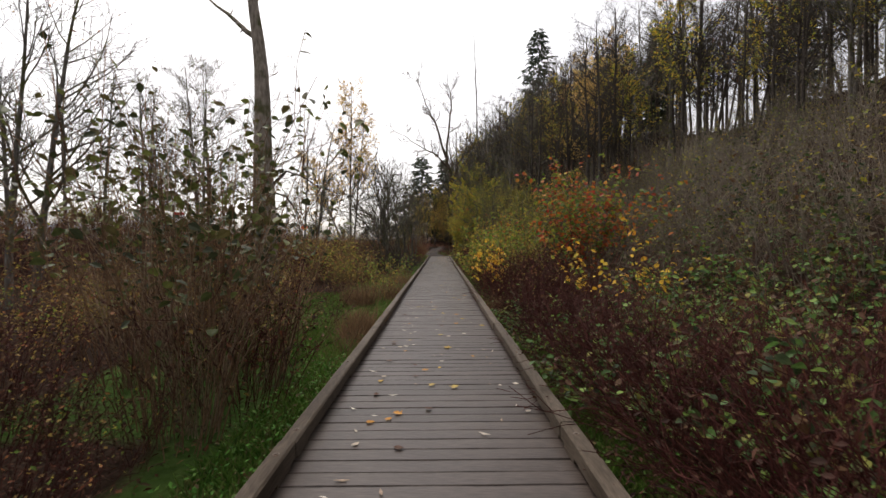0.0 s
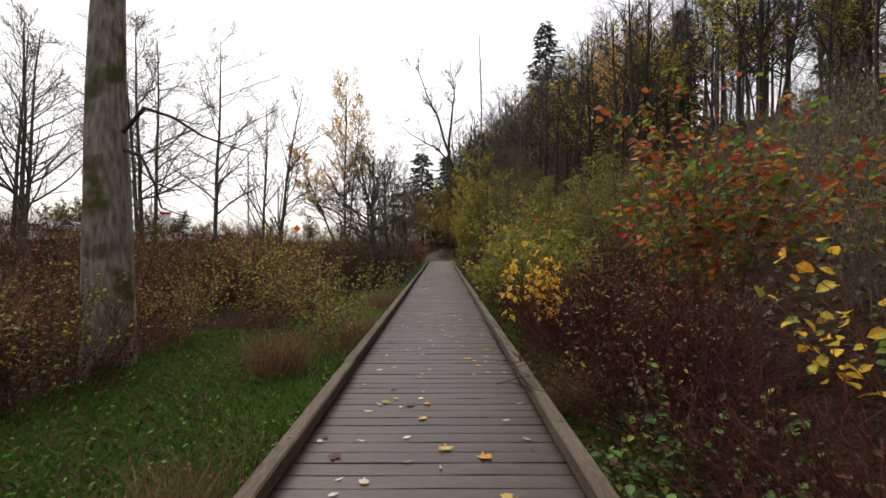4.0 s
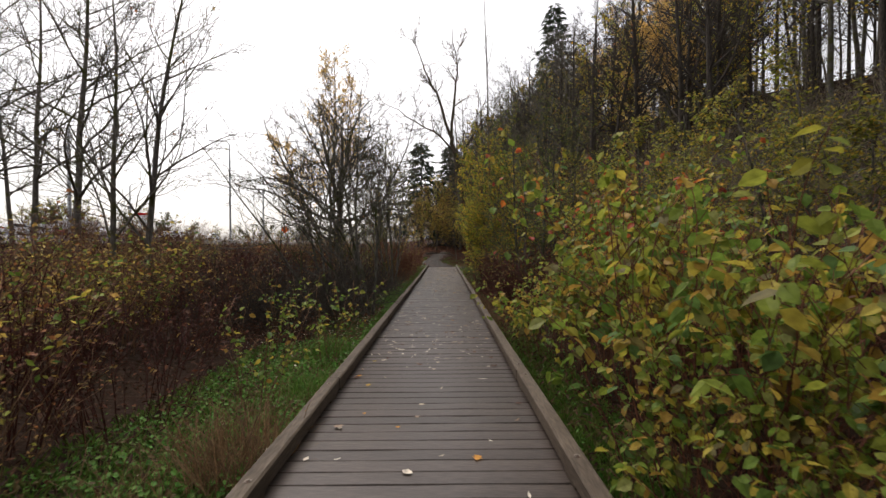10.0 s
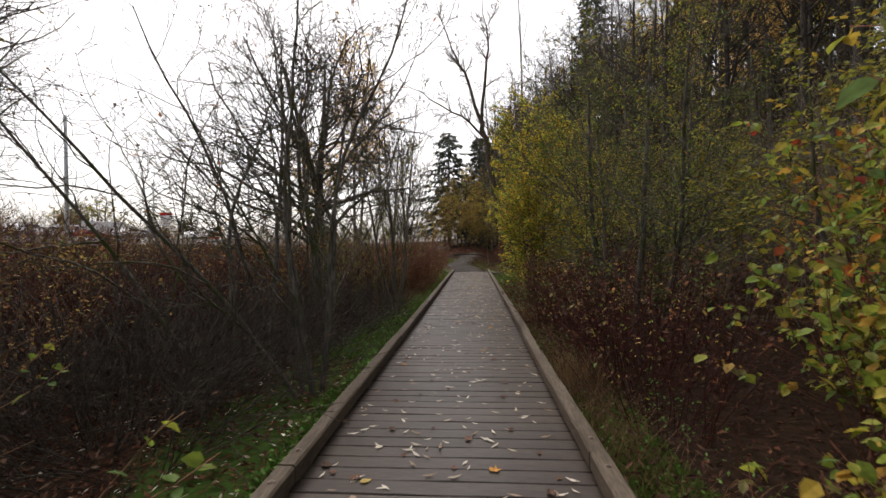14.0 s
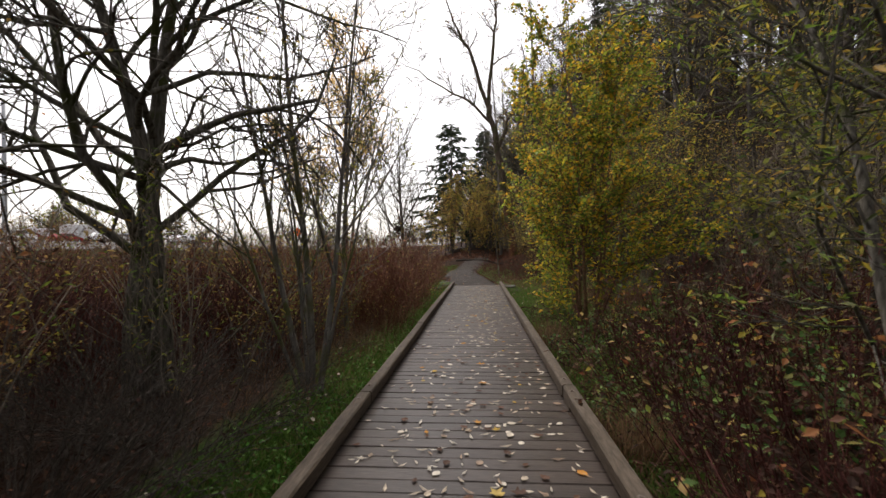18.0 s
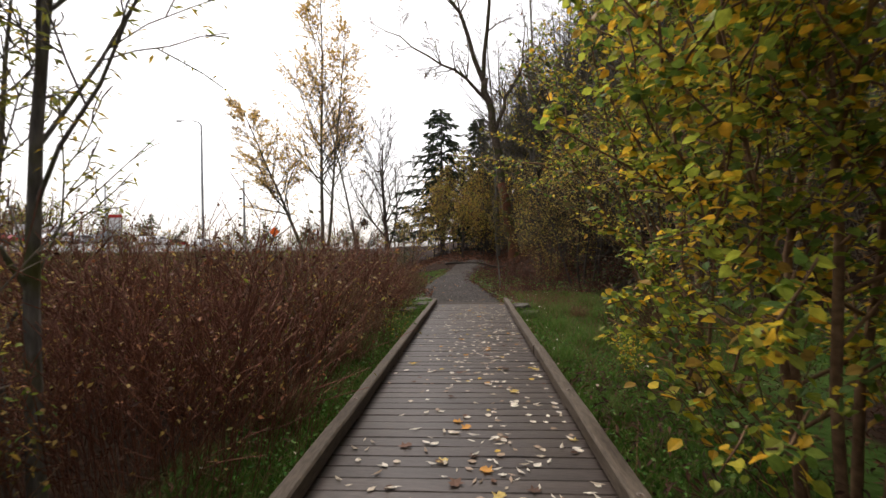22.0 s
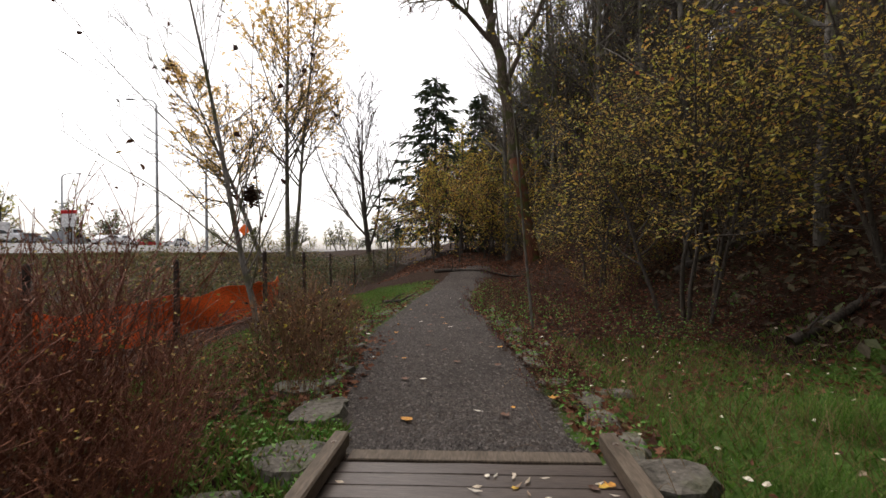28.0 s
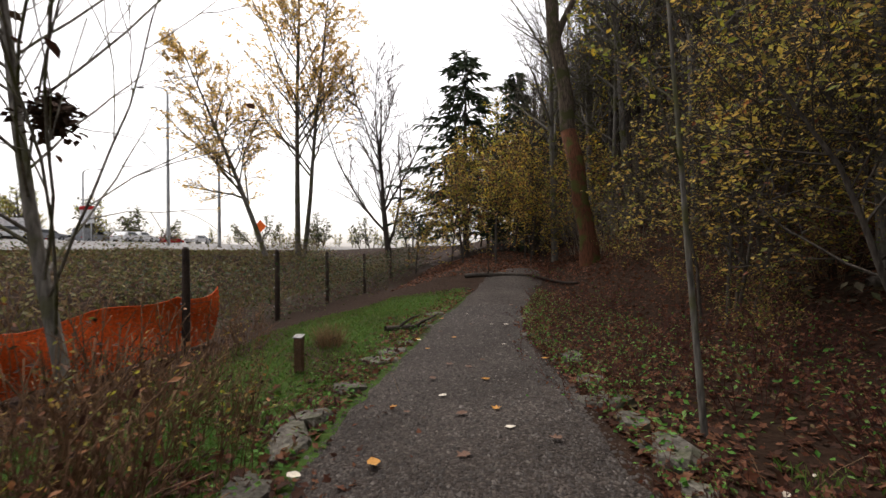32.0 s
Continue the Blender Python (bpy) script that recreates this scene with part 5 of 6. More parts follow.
spread(woods[1], [(5.99, 51.75, 30, 0.91), (7.32, 48.71, 100, 1.01), (8.5, 54.06, 170, 1.01), (5.17, 57.29, 240, 0.96), (9.55, 46.4, 310, 1.01), (7.51, 58.68, 20, 1.07), (2.6, 70.0, 80, 1.2), (3.7, 66.2, 200, 1.15), (4.8, 62.8, 300, 1.1)])
for y in np.arange(63, 96, 3.4):
    for x in np.arange(2.9, 12.5, 2.8):
        spread(woods[(1, 1, 2, 3)[int(rng0.integers(4))]], [(x + rng0.uniform(-1.2, 1.2), y + rng0.uniform(-1.5, 1.5), rng0.uniform(0, 360), rng0.uniform(0.95, 1.3))])
for i in range(12):
    spread(woods[(0, 1, 3, 2)[i % 4]], [(rng0.uniform(-2.0, 3.8), rng0.uniform(68, 87), rng0.uniform(0, 360), rng0.uniform(0.4, 0.8))])
for i in range(34):
    y = 3.5 + 0.68 * i + rng0.uniform(-0.8, 0.8)
    spread(woods[(2, 0, 1, 3)[i % 4]], [(rng0.uniform(15.5, 23), y, rng0.uniform(0, 360), rng0.uniform(0.55, 0.8))])
k = 0
for y in np.arange(4.5, 122, 2.9):
    for x in np.arange(3.8, 31, 2.7):
        if (x > 8.2 or y > 56 + (8.4 - x)) and rng0.uniform() < ((0.95 if x > (15 if y < 32 else 11.4) else 0.08 if y < 32 else 0.36) if y < 56 else 0.55) and not (y < 22.5 and x < 10.4):
            xx, yy = x + rng0.uniform(-1.3, 1.3), y + rng0.uniform(-1.4, 1.4)
            t = (0, 1, 3, 0, 2, 1, 3, 1)[k % 8]
            spread(woods[t], [(xx, yy, rng0.uniform(0, 360), rng0.uniform(0.75, 1.15) * (0.88 if yy < 25 else 1.0))])
            k += 1
brush = [
    shrub("brush", 75, 7.12, 22.57, "grey-brown leafless brush on the slope", 34, 0.9, 2.52, 0.35, M["twig_grey"], [(160, M["lf_olive"])], "brush on the slope", 0.01, 6, 0.0, 0.095, wob=0.07),
    shrub("brush", 76, 7.42, 15.76, "brown brush with dull leaves on the slope", 30, 0.85, 2.18, 0.5, M["twig_grey"], [(120, M["lf_olive"]), (420, M["ivy"])], "brush on the slope", 0.0079, 6, -0.01, 0.09, wob=0.07),
]
k = 0
for y in np.arange(2, 92, 2.0):
    for x in np.arange(3.8, 24, 1.95):
        if (x > 5.6 or y > 58) and rng0.uniform() < (0.78 if x < 15.5 else 0.3) and not (40.5 < y < 58 and x < 7.4):
            xx, yy = x + rng0.uniform(-0.9, 0.9), y + rng0.uniform(-0.9, 0.9)
            spread(brush[(0, 1, 0)[k % 3]], [(xx, yy, rng0.uniform(0, 360), rng0.uniform(0.7, 1.3))])
            k += 1

# ---- fence, post, log and other things ----
FENCE = [(-7.55, 40.0), (-6.9, 42.3), (-6.25, 44.6), (-5.6, 46.9), (-4.95, 49.2), (-5.2, 52.4), (-5.5, 56.0), (-5.6, 60.0), (-5.7, 64.6), (-5.9, 70.0)]
for x, y in FENCE:
    z = gz(x, y)
    ob = thing("fence_post", x, y, z, "dark weathered wooden fence post", "fence post", "fence posts")
    P = [(0.0, 0, -0.15), (0.01, 0, 0.8), (0, 0.01, 1.47), (0, 0.01, 1.52)]
    V, F = tube_vf([(P, (0.06, 0.055, 0.05, 0.03), 8)])
    part("post", to_mesh("post", V, F, M["post"], True), ob)
    for q in (0.3, 0.7, 1.1, 1.4):
        V, F = tube_vf([([(-0.068, -0.02, q), (-0.068, 0.02, q + 0.004)], (0.012, 0.012), 5)])
        part("staple", to_mesh("staple", V, F, M["steel"]), ob)
for (xa, ya), (xb, yb) in zip(FENCE[4:], FENCE[5:]):
    ob = thing("wire_fence", xa, ya, 0, "thin sagging wires strung between fence posts", "wire fence", "wires between the posts")
    for q in (0.3, 0.7, 1.1, 1.4):
        L = [(f * (xb - xa) + 0.05, f * (yb - ya), gz(xa, ya) * (1 - f) + gz(xb, yb) * f + q - 0.1 * f * (1 - f)) for f in np.linspace(0, 1, 6)]
        V, F = tube_vf([(L, [0.004] * 6, 3)])
        part("wire", to_mesh("wire", V, F, M["post"]), ob)


def barrier_net():
    """Orange plastic netting: flat straps with slots between them, sagging from post to post."""
    pts = FENCE[0:5] + [(-4.85, 50.0)]
    V, F = [], []
    dist = [0.0]
    for a, b in zip(pts, pts[1:]):
        dist.append(dist[-1] + math.dist(a, b))

    def at(s, h):
        x, y = float(np.interp(s, dist, [p[0] for p in pts])), float(np.interp(s, dist, [p[1] for p in pts]))
        i = max(j for j in range(len(dist)) if dist[j] <= s + 1e-6)
        i = min(i, len(dist) - 2)
        f = (s - dist[i]) / (dist[i + 1] - dist[i])
        top = 0.82 - 0.4 * f * (1 - f) + 0.05 * math.sin(s * 3.1)
        return (x - 0.14 + 0.05 * math.sin(s * 2.3 + h * 4) + 0.03 * math.sin(s * 7), y, gz(x, y) + 0.02 + top * h + 0.02 * math.sin(s * 5 + 3 * h))

    rows, pitch = 12, 0.09
    ob = thing("barrier_net", 0, 0, 0, "sagging bright orange plastic barrier netting", "barrier net")
    for a, b in zip(dist, dist[1:]):
        V, F = [], []
        n = int((b - a) / pitch)
        for i in range(n):
            s = a + i * (b - a) / n
            e = a + (i + 1) * (b - a) / n - 1e-4
            for r in range(rows + 1):
                h = r / rows
                k = len(V)
                V += [at(s, h - 0.036 * (r > 0)), at(e, h - 0.036 * (r > 0)), at(e, h + 0.036 * (r < rows)), at(s, h + 0.036 * (r < rows))]
                F.append((k, k + 1, k + 2, k + 3))
            for r in range(rows):
                k = len(V)
                V += [at(s, r / rows + 0.02), at(s + 0.06, r / rows + 0.02), at(s + 0.06, (r + 1) / rows - 0.02), at(s, (r + 1) / rows - 0.02)]
                F.append((k, k + 1, k + 2, k + 3))
        part("net_panel", to_mesh("net_panel", V, F, M["orange"]), ob)
        L = [at(a + (b - a - 1e-4) * f, 1.0) for f in np.linspace(0, 1, 14)]
        V, F = tube_vf([(L, [0.007] * 14, 5)])
        part("top_cord", to_mesh("top_cord", V, F, M["orange"]), ob)


barrier_net()
ob = thing("marker_post", -2.72, 48.06, gz(-2.72, 48.06), "short square brown timber post with a pale slanted plate", "marker post")
V, F = box_vf(-0.042, -0.042, -0.1, 0.042, 0.042, 0.4, 0.004)
part("post", to_mesh("post", V, F, M["brownpost"]), ob)
V, F = box_vf(-0.055, -0.05, 0, 0.055, 0.05, 0.01, 0.003)
part("plate", to_mesh("plate", V, F, M["plate"]), ob, "small white metal plate", pose(0, -0.005, 0.4, 14, 0, 0))


def fallen_log(seed, x, y, L, r, rz, label):
    rng = R(seed)
    P, Rr = limb(rng, (0, 0, r * 0.8), (1, 0, 0.0), L, r, r * 0.6, 10, 0.05, 0.0)
    ca, sa = math.cos(math.radians(rz)), math.sin(math.radians(rz))
    P[:, 2] = [r * 0.75 + gz(x + p[0] * ca - p[1] * sa, y + p[0] * sa + p[1] * ca) - gz(x, y) for p in P]
    out = [(P, Rr, 9)]
    for i in range(5):
        j = int(rng.integers(1, 9))
        q, w = limb(rng, P[j], side_dir(rng, np.array((1.0, 0, 0)), 1.0), rng.uniform(0.2, 0.6), 0.03, 0.012, 3, 0.15, 0.05)
        out.append((q, w, 5))
    V, F = tube_vf(out)
    solo("fallen_log", to_mesh("fallen_log", V, F, M["bark_dark"], True), label, "log", "fallen logs", m=pose(x, y, gz(x, y), 0, 0, rz))


fallen_log(81, 4.7, 45.7, 2.4, 0.085, 8, "dark fallen log lying in the grass")
fallen_log(82, -1.58, 57.38, 3.5, 0.075, 8, "brown fallen branch across the leaf litter")
fallen_log(83, -2.41, 50.74, 0.75, 0.058, 40, "mossy log lying beside the gravel path")
fallen_log(84, 5.41, 51.29, 4.16, 0.1, -12, "dark fallen trunk in the leaf litter")

rng = R(85)
Q = rng.normal(0, 0.09, (420, 3)) * 0.85
V, F = leaf_vf(rng, Q, 0.08, LEAF_PLAIN, 0.6)
solo("leaf_clump", to_mesh("leaf_clump", V, F, M["nest"]), "dark clump of dead leaves caught in the twigs", "leaf clump", kind="stuff", m=pose(-3.72, 46.1, 2.35))


# ---- car park beyond the bank ----
def car_mesh(kind):
    """Body outline along the length, narrowed towards the roof."""
    if kind == "van":
        low = [(-2.5, 0.35), (-2.55, 1.0), (-2.45, 2.15), (1.1, 2.2), (1.75, 1.25), (2.5, 1.05), (2.55, 0.4)]
    else:
        low = [(-2.15, 0.35), (-2.2, 0.85), (-1.9, 1.0), (-1.35, 1.42), (0.35, 1.45), (1.05, 0.98), (2.1, 0.82), (2.15, 0.38)]
    V, F, n = [], [], len(low)
    for s in (-1, 1):
        V += [(x, s * (0.9 - 0.16 * max(0.0, z - 0.95)), z) for x, z in low]
    F += [(i, i + 1, n + i + 1, n + i) for i in range(n - 1)] + [(n - 1, 0, n, 2 * n - 1), tuple(range(n - 1, -1, -1)), tuple(range(n, 2 * n))]
    return V, F


def car(x, y, rz, paint, kind, label):
    ob = thing("car" if kind == "car" else "van", x, y, gz(x, y) + 0.16, label, kind, "parked vehicles", rz)
    V, F = car_mesh(kind)
    part("body", to_mesh("body", V, F, M[paint]), ob)
    if kind == "car":
        side = [(-1.3, 0.98), (-1.1, 1.36), (0.25, 1.38), (0.85, 1.0)]
    else:
        side = [(0.2, 1.25), (0.2, 1.95), (1.05, 1.98), (1.5, 1.3)]
    for s in (-1, 1):
        V = [(px, s * (0.9 - 0.16 * max(0.0, pz - 0.95) + 0.006), pz) for px, pz in side]
        part("side_window", to_mesh("side_window", V, [(0, 1, 2, 3)], M["glass_dark"]), ob)
    a, b = ((0.37, 1.41), (1.0, 1.02)) if kind == "car" else ((1.15, 2.12), (1.7, 1.33))
    V = [(a[0] + 0.01, -0.75, a[1] + 0.01), (b[0] + 0.01, -0.82, b[1] + 0.01), (b[0] + 0.01, 0.82, b[1] + 0.01), (a[0] + 0.01, 0.75, a[1] + 0.01)]
    part("windscreen", to_mesh("windscreen", V, [(0, 1, 2, 3)], M["glass_dark"]), ob)
    for wx in (-1.35, 1.35):
        for s in (-1, 1):
            V, F = tube_vf([([(wx, s * 0.72, 0.32), (wx, s * 0.93, 0.32)], (0.32, 0.32), 14)])
            w = part("wheel", to_mesh("wheel", V, F, M["tyre"]), ob)
            V, F = tube_vf([([(wx, s * 0.9, 0.32), (wx, s * 0.94, 0.32)], (0.19, 0.17), 10)])
            part("rim", to_mesh("rim", V, F, M["steel"]), w)
    for s in (-1, 1):
        x0 = -2.23 if kind == "car" else -2.57
        V, F = box_vf(x0, s * 0.7 - 0.12, 0.72, x0 + 0.05, s * 0.7 + 0.12, 0.85)
        part("tail_lamp", to_mesh("tail_lamp", V, F, M["lamp_red"]), ob)


V, F = [], []
xs, ys = np.linspace(-150, -22, 18), np.linspace(10, 190, 24)
V = [(x, y, gz(x, y) + 0.16) for y in ys for x in xs]
F = [(j * 18 + i, j * 18 + i + 1, j * 18 + i + 19, j * 18 + i + 18) for j in range(23) for i in range(17)]
solo("car_park", to_mesh("car_park", V, F, M["asphalt"]), "pale grey worn asphalt car park", "car park", kind="structure")
LOT = [(-27.57, 61.23, 100, 0, "car", "white"), (-30.12, 64.47, 95, 1, "car", "dark red"), (-32.68, 68.54, 92, 0, "van", "white"), (-27.7, 72.6, 88, 3, "car", "grey"), (-25.2, 79.78, 100, 0, "car", "white"), (-35.28, 75.79, 90, 2, "car", "black"),
       (-37.57, 59.6, 85, 0, "car", "white"), (-40.17, 65.29, 95, 4, "car", "blue"), (-31.66, 54.06, 90, 0, "car", "white"), (-35.78, 50.37, 80, 1, "car", "dark red"), (-43.65, 72.6, 90, 0, "van", "white"), (-25.2, 88.55, 90, 4, "car", "blue"),
       (-29.4, 85.36, 85, 0, "car", "white"), (-41.66, 54.06, 90, 3, "car", "grey"), (-28.25, 46.8, 92, 0, "car", "white"), (-47.62, 61.23, 90, 0, "car", "white"), (-33.6, 91.74, 90, 0, "car", "white"), (-39.48, 82.17, 90, 1, "car", "red")]
words = ("white", "dark red", "black", "grey", "blue")
for i in range(22):
    p = (0, 3, 0, 2, 0, 1, 0, 4)[i % 8]
    LOT.append((-25.2 - 5.5 * (i % 4) + rng.uniform(-0.8, 0.8), 37 + 2.55 * i + rng.uniform(-0.5, 0.5), 90 + rng.uniform(-8, 8), p, "van" if i % 7 == 3 else "car", words[p]))
for x, y, a, p, kind, word in LOT:
    car(1.5 * (x - 10), 41 + 1.5 * (y - 37.7), a, "paint%d" % p, kind, "%s %s parked on the car park" % (word, kind))


def street_lamp(x, y, h, arm, rz):
    ob = thing("street_lamp", x, y, gz(x, y), "tall thin grey steel street lamp with one arm", "street lamp", "street lamps", rz)
    V, F = tube_vf([([(0, 0, 0), (0, 0, h * 0.5), (0, 0, h - 0.4)], (0.17, 0.15, 0.12), 8)])
    part("pole", to_mesh("pole", V, F, M["steel"], True), ob)
    if arm:
        V, F = tube_vf([([(0, 0, h - 0.45), (-0.3, 0, h - 0.05), (-1.0, 0, h + 0.15), (-arm, 0, h + 0.12)], (0.1, 0.08, 0.07, 0.06), 6)])
        part("arm", to_mesh("arm", V, F, M["steel"], True), ob)
        V, F = box_vf(-arm - 0.55, -0.13, h + 0.02, -arm + 0.05, 0.13, h + 0.16, 0.04)
        part("lamp_head", to_mesh("lamp_head", V, F, M["roof"]), ob)


street_lamp(-33.3, 85, 15.8, 2.4, 10)
street_lamp(-28.5, 86, 9.3, 0, 0)
street_lamp(-62, 104, 11, 2.2, 190)
street_lamp(-34, 55, 11, 0, 0)
ob = thing("road_sign", -26.7, 90.7, gz(-26.7, 90.7), "orange diamond road works sign on a post", "road sign")
V, F = tube_vf([([(0, 0, 0), (0, 0, 3.3)], (0.04, 0.04), 6)])
part("post", to_mesh("post", V, F, M["steel"]), ob)
V = [(x, y, z) for y in (-0.07, -0.05) for x, z in ((0, 1.95), (0.7, 2.65), (0, 3.35), (-0.7, 2.65))]
part("panel", to_mesh("panel", V, [(0, 1, 2, 3), (7, 6, 5, 4), (0, 4, 5, 1), (1, 5, 6, 2), (2, 6, 7, 3), (3, 7, 4, 0)], M["orange_sign"]), ob)
ob = thing("pole_sign", -55.44, 98.12, gz(-55.44, 98.12), "tall white sign board with a red top", "sign")
for x in (-0.6, 0.6):
    V, F = tube_vf([([(x, 0, 0), (x, 0, 5.0)], (0.09, 0.09), 6)])
    part("post", to_mesh("post", V, F, M["steel"]), ob)
V, F = box_vf(-0.9, -0.18, 2.6, 0.9, 0.18, 4.4, 0.02)
part("panel", to_mesh("panel", V, F, M["white_wall"]), ob)
V, F = box_vf(-1.0, -0.2, 4.42, 1.0, 0.2, 4.9, 0.02)
part("top_panel", to_mesh("top_panel", V, F, M["lamp_red"]), ob, "red top panel")


def box_truck(x, y, rz, label):
    """Cab-over lorry with a tall plain box body."""
    ob = thing("box_truck", x, y, gz(x, y) + 0.16, label, "truck", "parked vehicles", rz)
    V, F = box_vf(-4.2, -1.15, 0.85, 1.5, 1.15, 3.15, 0.04)
    part("cargo_box", to_mesh("cargo_box", V, F, M["white_wall"]), ob)
    V, F = box_vf(-4.2, -0.5, 0.55, 3.0, 0.5, 0.84)
    part("chassis", to_mesh("chassis", V, F, M["tyre"]), ob)
    low = [(1.6, 0.6), (1.6, 2.3), (2.5, 2.35), (3.05, 1.5), (3.55, 1.3), (3.6, 0.6)]
    n = len(low)
    V = [(px, s * (1.0 - 0.06 * max(0.0, pz - 1.3)), pz) for s in (-1, 1) for px, pz in low]
    F = [(i, (i + 1) % n, n + (i + 1) % n, n + i) for i in range(n)] + [tuple(range(n - 1, -1, -1)), tuple(range(n, 2 * n))]
    part("cab", to_mesh("cab", V, F, M["paint0"]), ob)
    V = [(2.53, -0.85, 2.28), (3.05, -0.9, 1.55), (3.05, 0.9, 1.55), (2.53, 0.85, 2.28)]
    part("windscreen", to_mesh("windscreen", [(a + 0.02, b, c + 0.02) for a, b, c in V], [(0, 1, 2, 3)], M["glass_dark"]), ob)
    for s in (-1, 1):
        V = [(1.8, s * 1.006, 1.45), (1.8, s * 0.96, 2.15), (2.4, s * 0.96, 2.15), (2.85, s * 1.006, 1.45)]
        part("side_window", to_mesh("side_window", V, [(0, 1, 2, 3)], M["glass_dark"]), ob)
        for wx in (-2.9, 2.6):
            V, F = tube_vf([([(wx, s * 0.8, 0.42), (wx, s * 1.08, 0.42)], (0.42, 0.42), 14)])
            w = part("wheel", to_mesh("wheel", V, F, M["tyre"]), ob)
            V, F = tube_vf([([(wx, s * 1.05, 0.42), (wx, s * 1.09, 0.42)], (0.25, 0.22), 10)])
            part("rim", to_mesh("rim", V, F, M["steel"]), w)


box_truck(-64, 96, 48, "white box truck parked at the edge of the car park")
box_truck(-84, 130, 70, "white box truck standing on the far side of the car park")
ob = tree("far_tree", 92, -63.0, 107.69, "dull green trees beyond the car park", 7.25, 0.168, BUSHY, M["bark_dark"], [(900, M["lf_dark"])], "distant trees", size=0.479, first_lev=1, split=1, more=((2.1, 0.0, 0.9), (-1.85, 0.42, 0.8)))
spread(ob, [(-57.96, 110.88, 40, 0.8), (-73.92, 99.71, 100, 0.9), (-80.64, 85.36, 160, 1.0), (-43.68, 122.04, 220, 0.8), (-33.6, 123.63, 280, 0.9), (-23.52, 122.04, 20, 0.8), (-15.12, 118.85, 80, 0.9)])
ob = tree("far_tree", 91, -58.8, 102.1, "distant leafless tree beyond the car park", 6.83, 0.168, BUSHY, M["bark_dark"], [(350, M["lf_olive"])], "distant trees", size=0.348, first_lev=1, split=1)
pl = []
for i in range(52):
    f = i / 51
    pl.append((-140 + 130 * f + rng0.uniform(-2.5, 2.5), 118 + 60 * math.sin(f * 2.6) + rng0.uniform(-5, 5), rng0.uniform(0, 360), rng0.uniform(0.6, 1.1) * (1.25 if f < 0.3 else 0.85)))
pl += [(-50 - 1.85 * i, 14 + 3.7 * i + rng0.uniform(-1.7, 1.7), 40 * i, rng0.uniform(0.6, 0.95)) for i in range(20)]
pl += [(-72 - 3.2 * i + rng0.uniform(-1, 1), 104 + 2.2 * i + rng0.uniform(-3, 3), 50 * i, rng0.uniform(1.0, 1.4)) for i in range(9)]
spread(ob, pl)


# ---- grass, ground leaves, litter ----
def strip_left(rng):
    y = rng.uniform(1.0, 42)
    w = 2.8 if 5.8 < y < 12.6 else 0.7 if y < 5.8 else 1.9 if y < 20.6 else 0.3 if y < 24.6 else 1.0
    return -0.95 - w * rng.uniform(0, 1) ** 1.4, y


def strip_right(rng):
    y = rng.uniform(1.4, 46.5)
    w = 4.2 if 36.2 < y < 46.5 else 1.3 if y > 29.5 else 0.7
    return 0.95 + w * rng.uniform(0, 1) ** (1.1 if w > 2 else 1.5) + (0.4 if y > 41.2 else 0), y


def verge(rng):
    y = rng.uniform(41.7, 56)
    c, w = path_at(y)
    return c - w - 0.25 - 2.2 * rng.uniform(0, 1), y


def path_side(rng):
    y = 41.7 + 14 * rng.uniform(0, 1)
    c, w = path_at(y)
    return c + (1, -1)[int(rng.uniform() < 0.35)] * (w + 0.02 + abs(rng.normal(0, 0.36))), y


BLADE = (LEAF_SLIM[0] * np.array((1, 0.4, 1.6)), LEAF_SLIM[1])
field("meadow_grass", "green grass beside the boards", "grass", M["grass"], 101, 56000, strip_left, 0.12, BLADE)
field("meadow_grass", "green grass beside the boards", "grass", M["grass"], 102, 66000, strip_right, 0.11, BLADE)
field("meadow_grass", "lush green grass in the open meadow", "grass", M["grass"], 123, 30000, lambda g: (-1.2 - 2.9 * g.uniform(0, 1), g.uniform(6.0, 13.2)), 0.13, BLADE)
field("meadow_grass", "short green grass beside the gravel path", "grass", M["grass"], 103, 22000, verge, 0.07, BLADE)
field("ground_leaves", "small green leaves of ground plants", "ground plants", M["lf_fern"], 104, 17000, strip_left, 0.042, LEAF_PLAIN, 0, 0.16)
field("ground_leaves", "small green leaves of ground plants", "ground plants", M["lf_fern"], 105, 7000, lambda g: (0.98 + g.uniform(0, 1.3), g.uniform(1.4, 38.4)), 0.042, LEAF_PLAIN, 0, 0.16)
field("leaf_litter", "brown fallen leaves covering the ground", "leaf litter", M["lf_litter"], 106, 15000, lambda g: ((1, -1)[int(g.integers(2))] * (1 + 5.4 * g.uniform(0, 1) ** 1.3), g.uniform(0.7, 47)), 0.062, LEAF_PLAIN, 0, 0.03, 0.0)
field("leaf_litter", "rust-brown leaf litter under the wood", "leaf litter", M["lf_litter"], 107, 30000, lambda g: (0.9 + 9 * g.uniform(0, 1), g.uniform(43.6, 64)), 0.085, LEAF_LOBED, 0, 0.03, 0.0)
field("leaf_litter", "rust-brown leaf litter ahead of the path", "leaf litter", M["lf_litter"], 108, 6000, lambda g: (-4.1 + 7.4 * g.uniform(0, 1), 57.8 + 11.5 * g.uniform(0, 1)), 0.1, LEAF_LOBED, 0, 0.03, 0.0)
field("leaf_litter", "pale leaves fallen on the grass", "leaf litter", M["lf_pale"], 117, 480, lambda g: (1 + 4.2 * g.uniform(0, 1), g.uniform(34.8, 46.5)) if g.uniform() < 0.6 else (-0.95 - 1.1 * g.uniform(0, 1), g.uniform(14, 41)), 0.05, LEAF_FINE, 0, 0.12, 0.0)
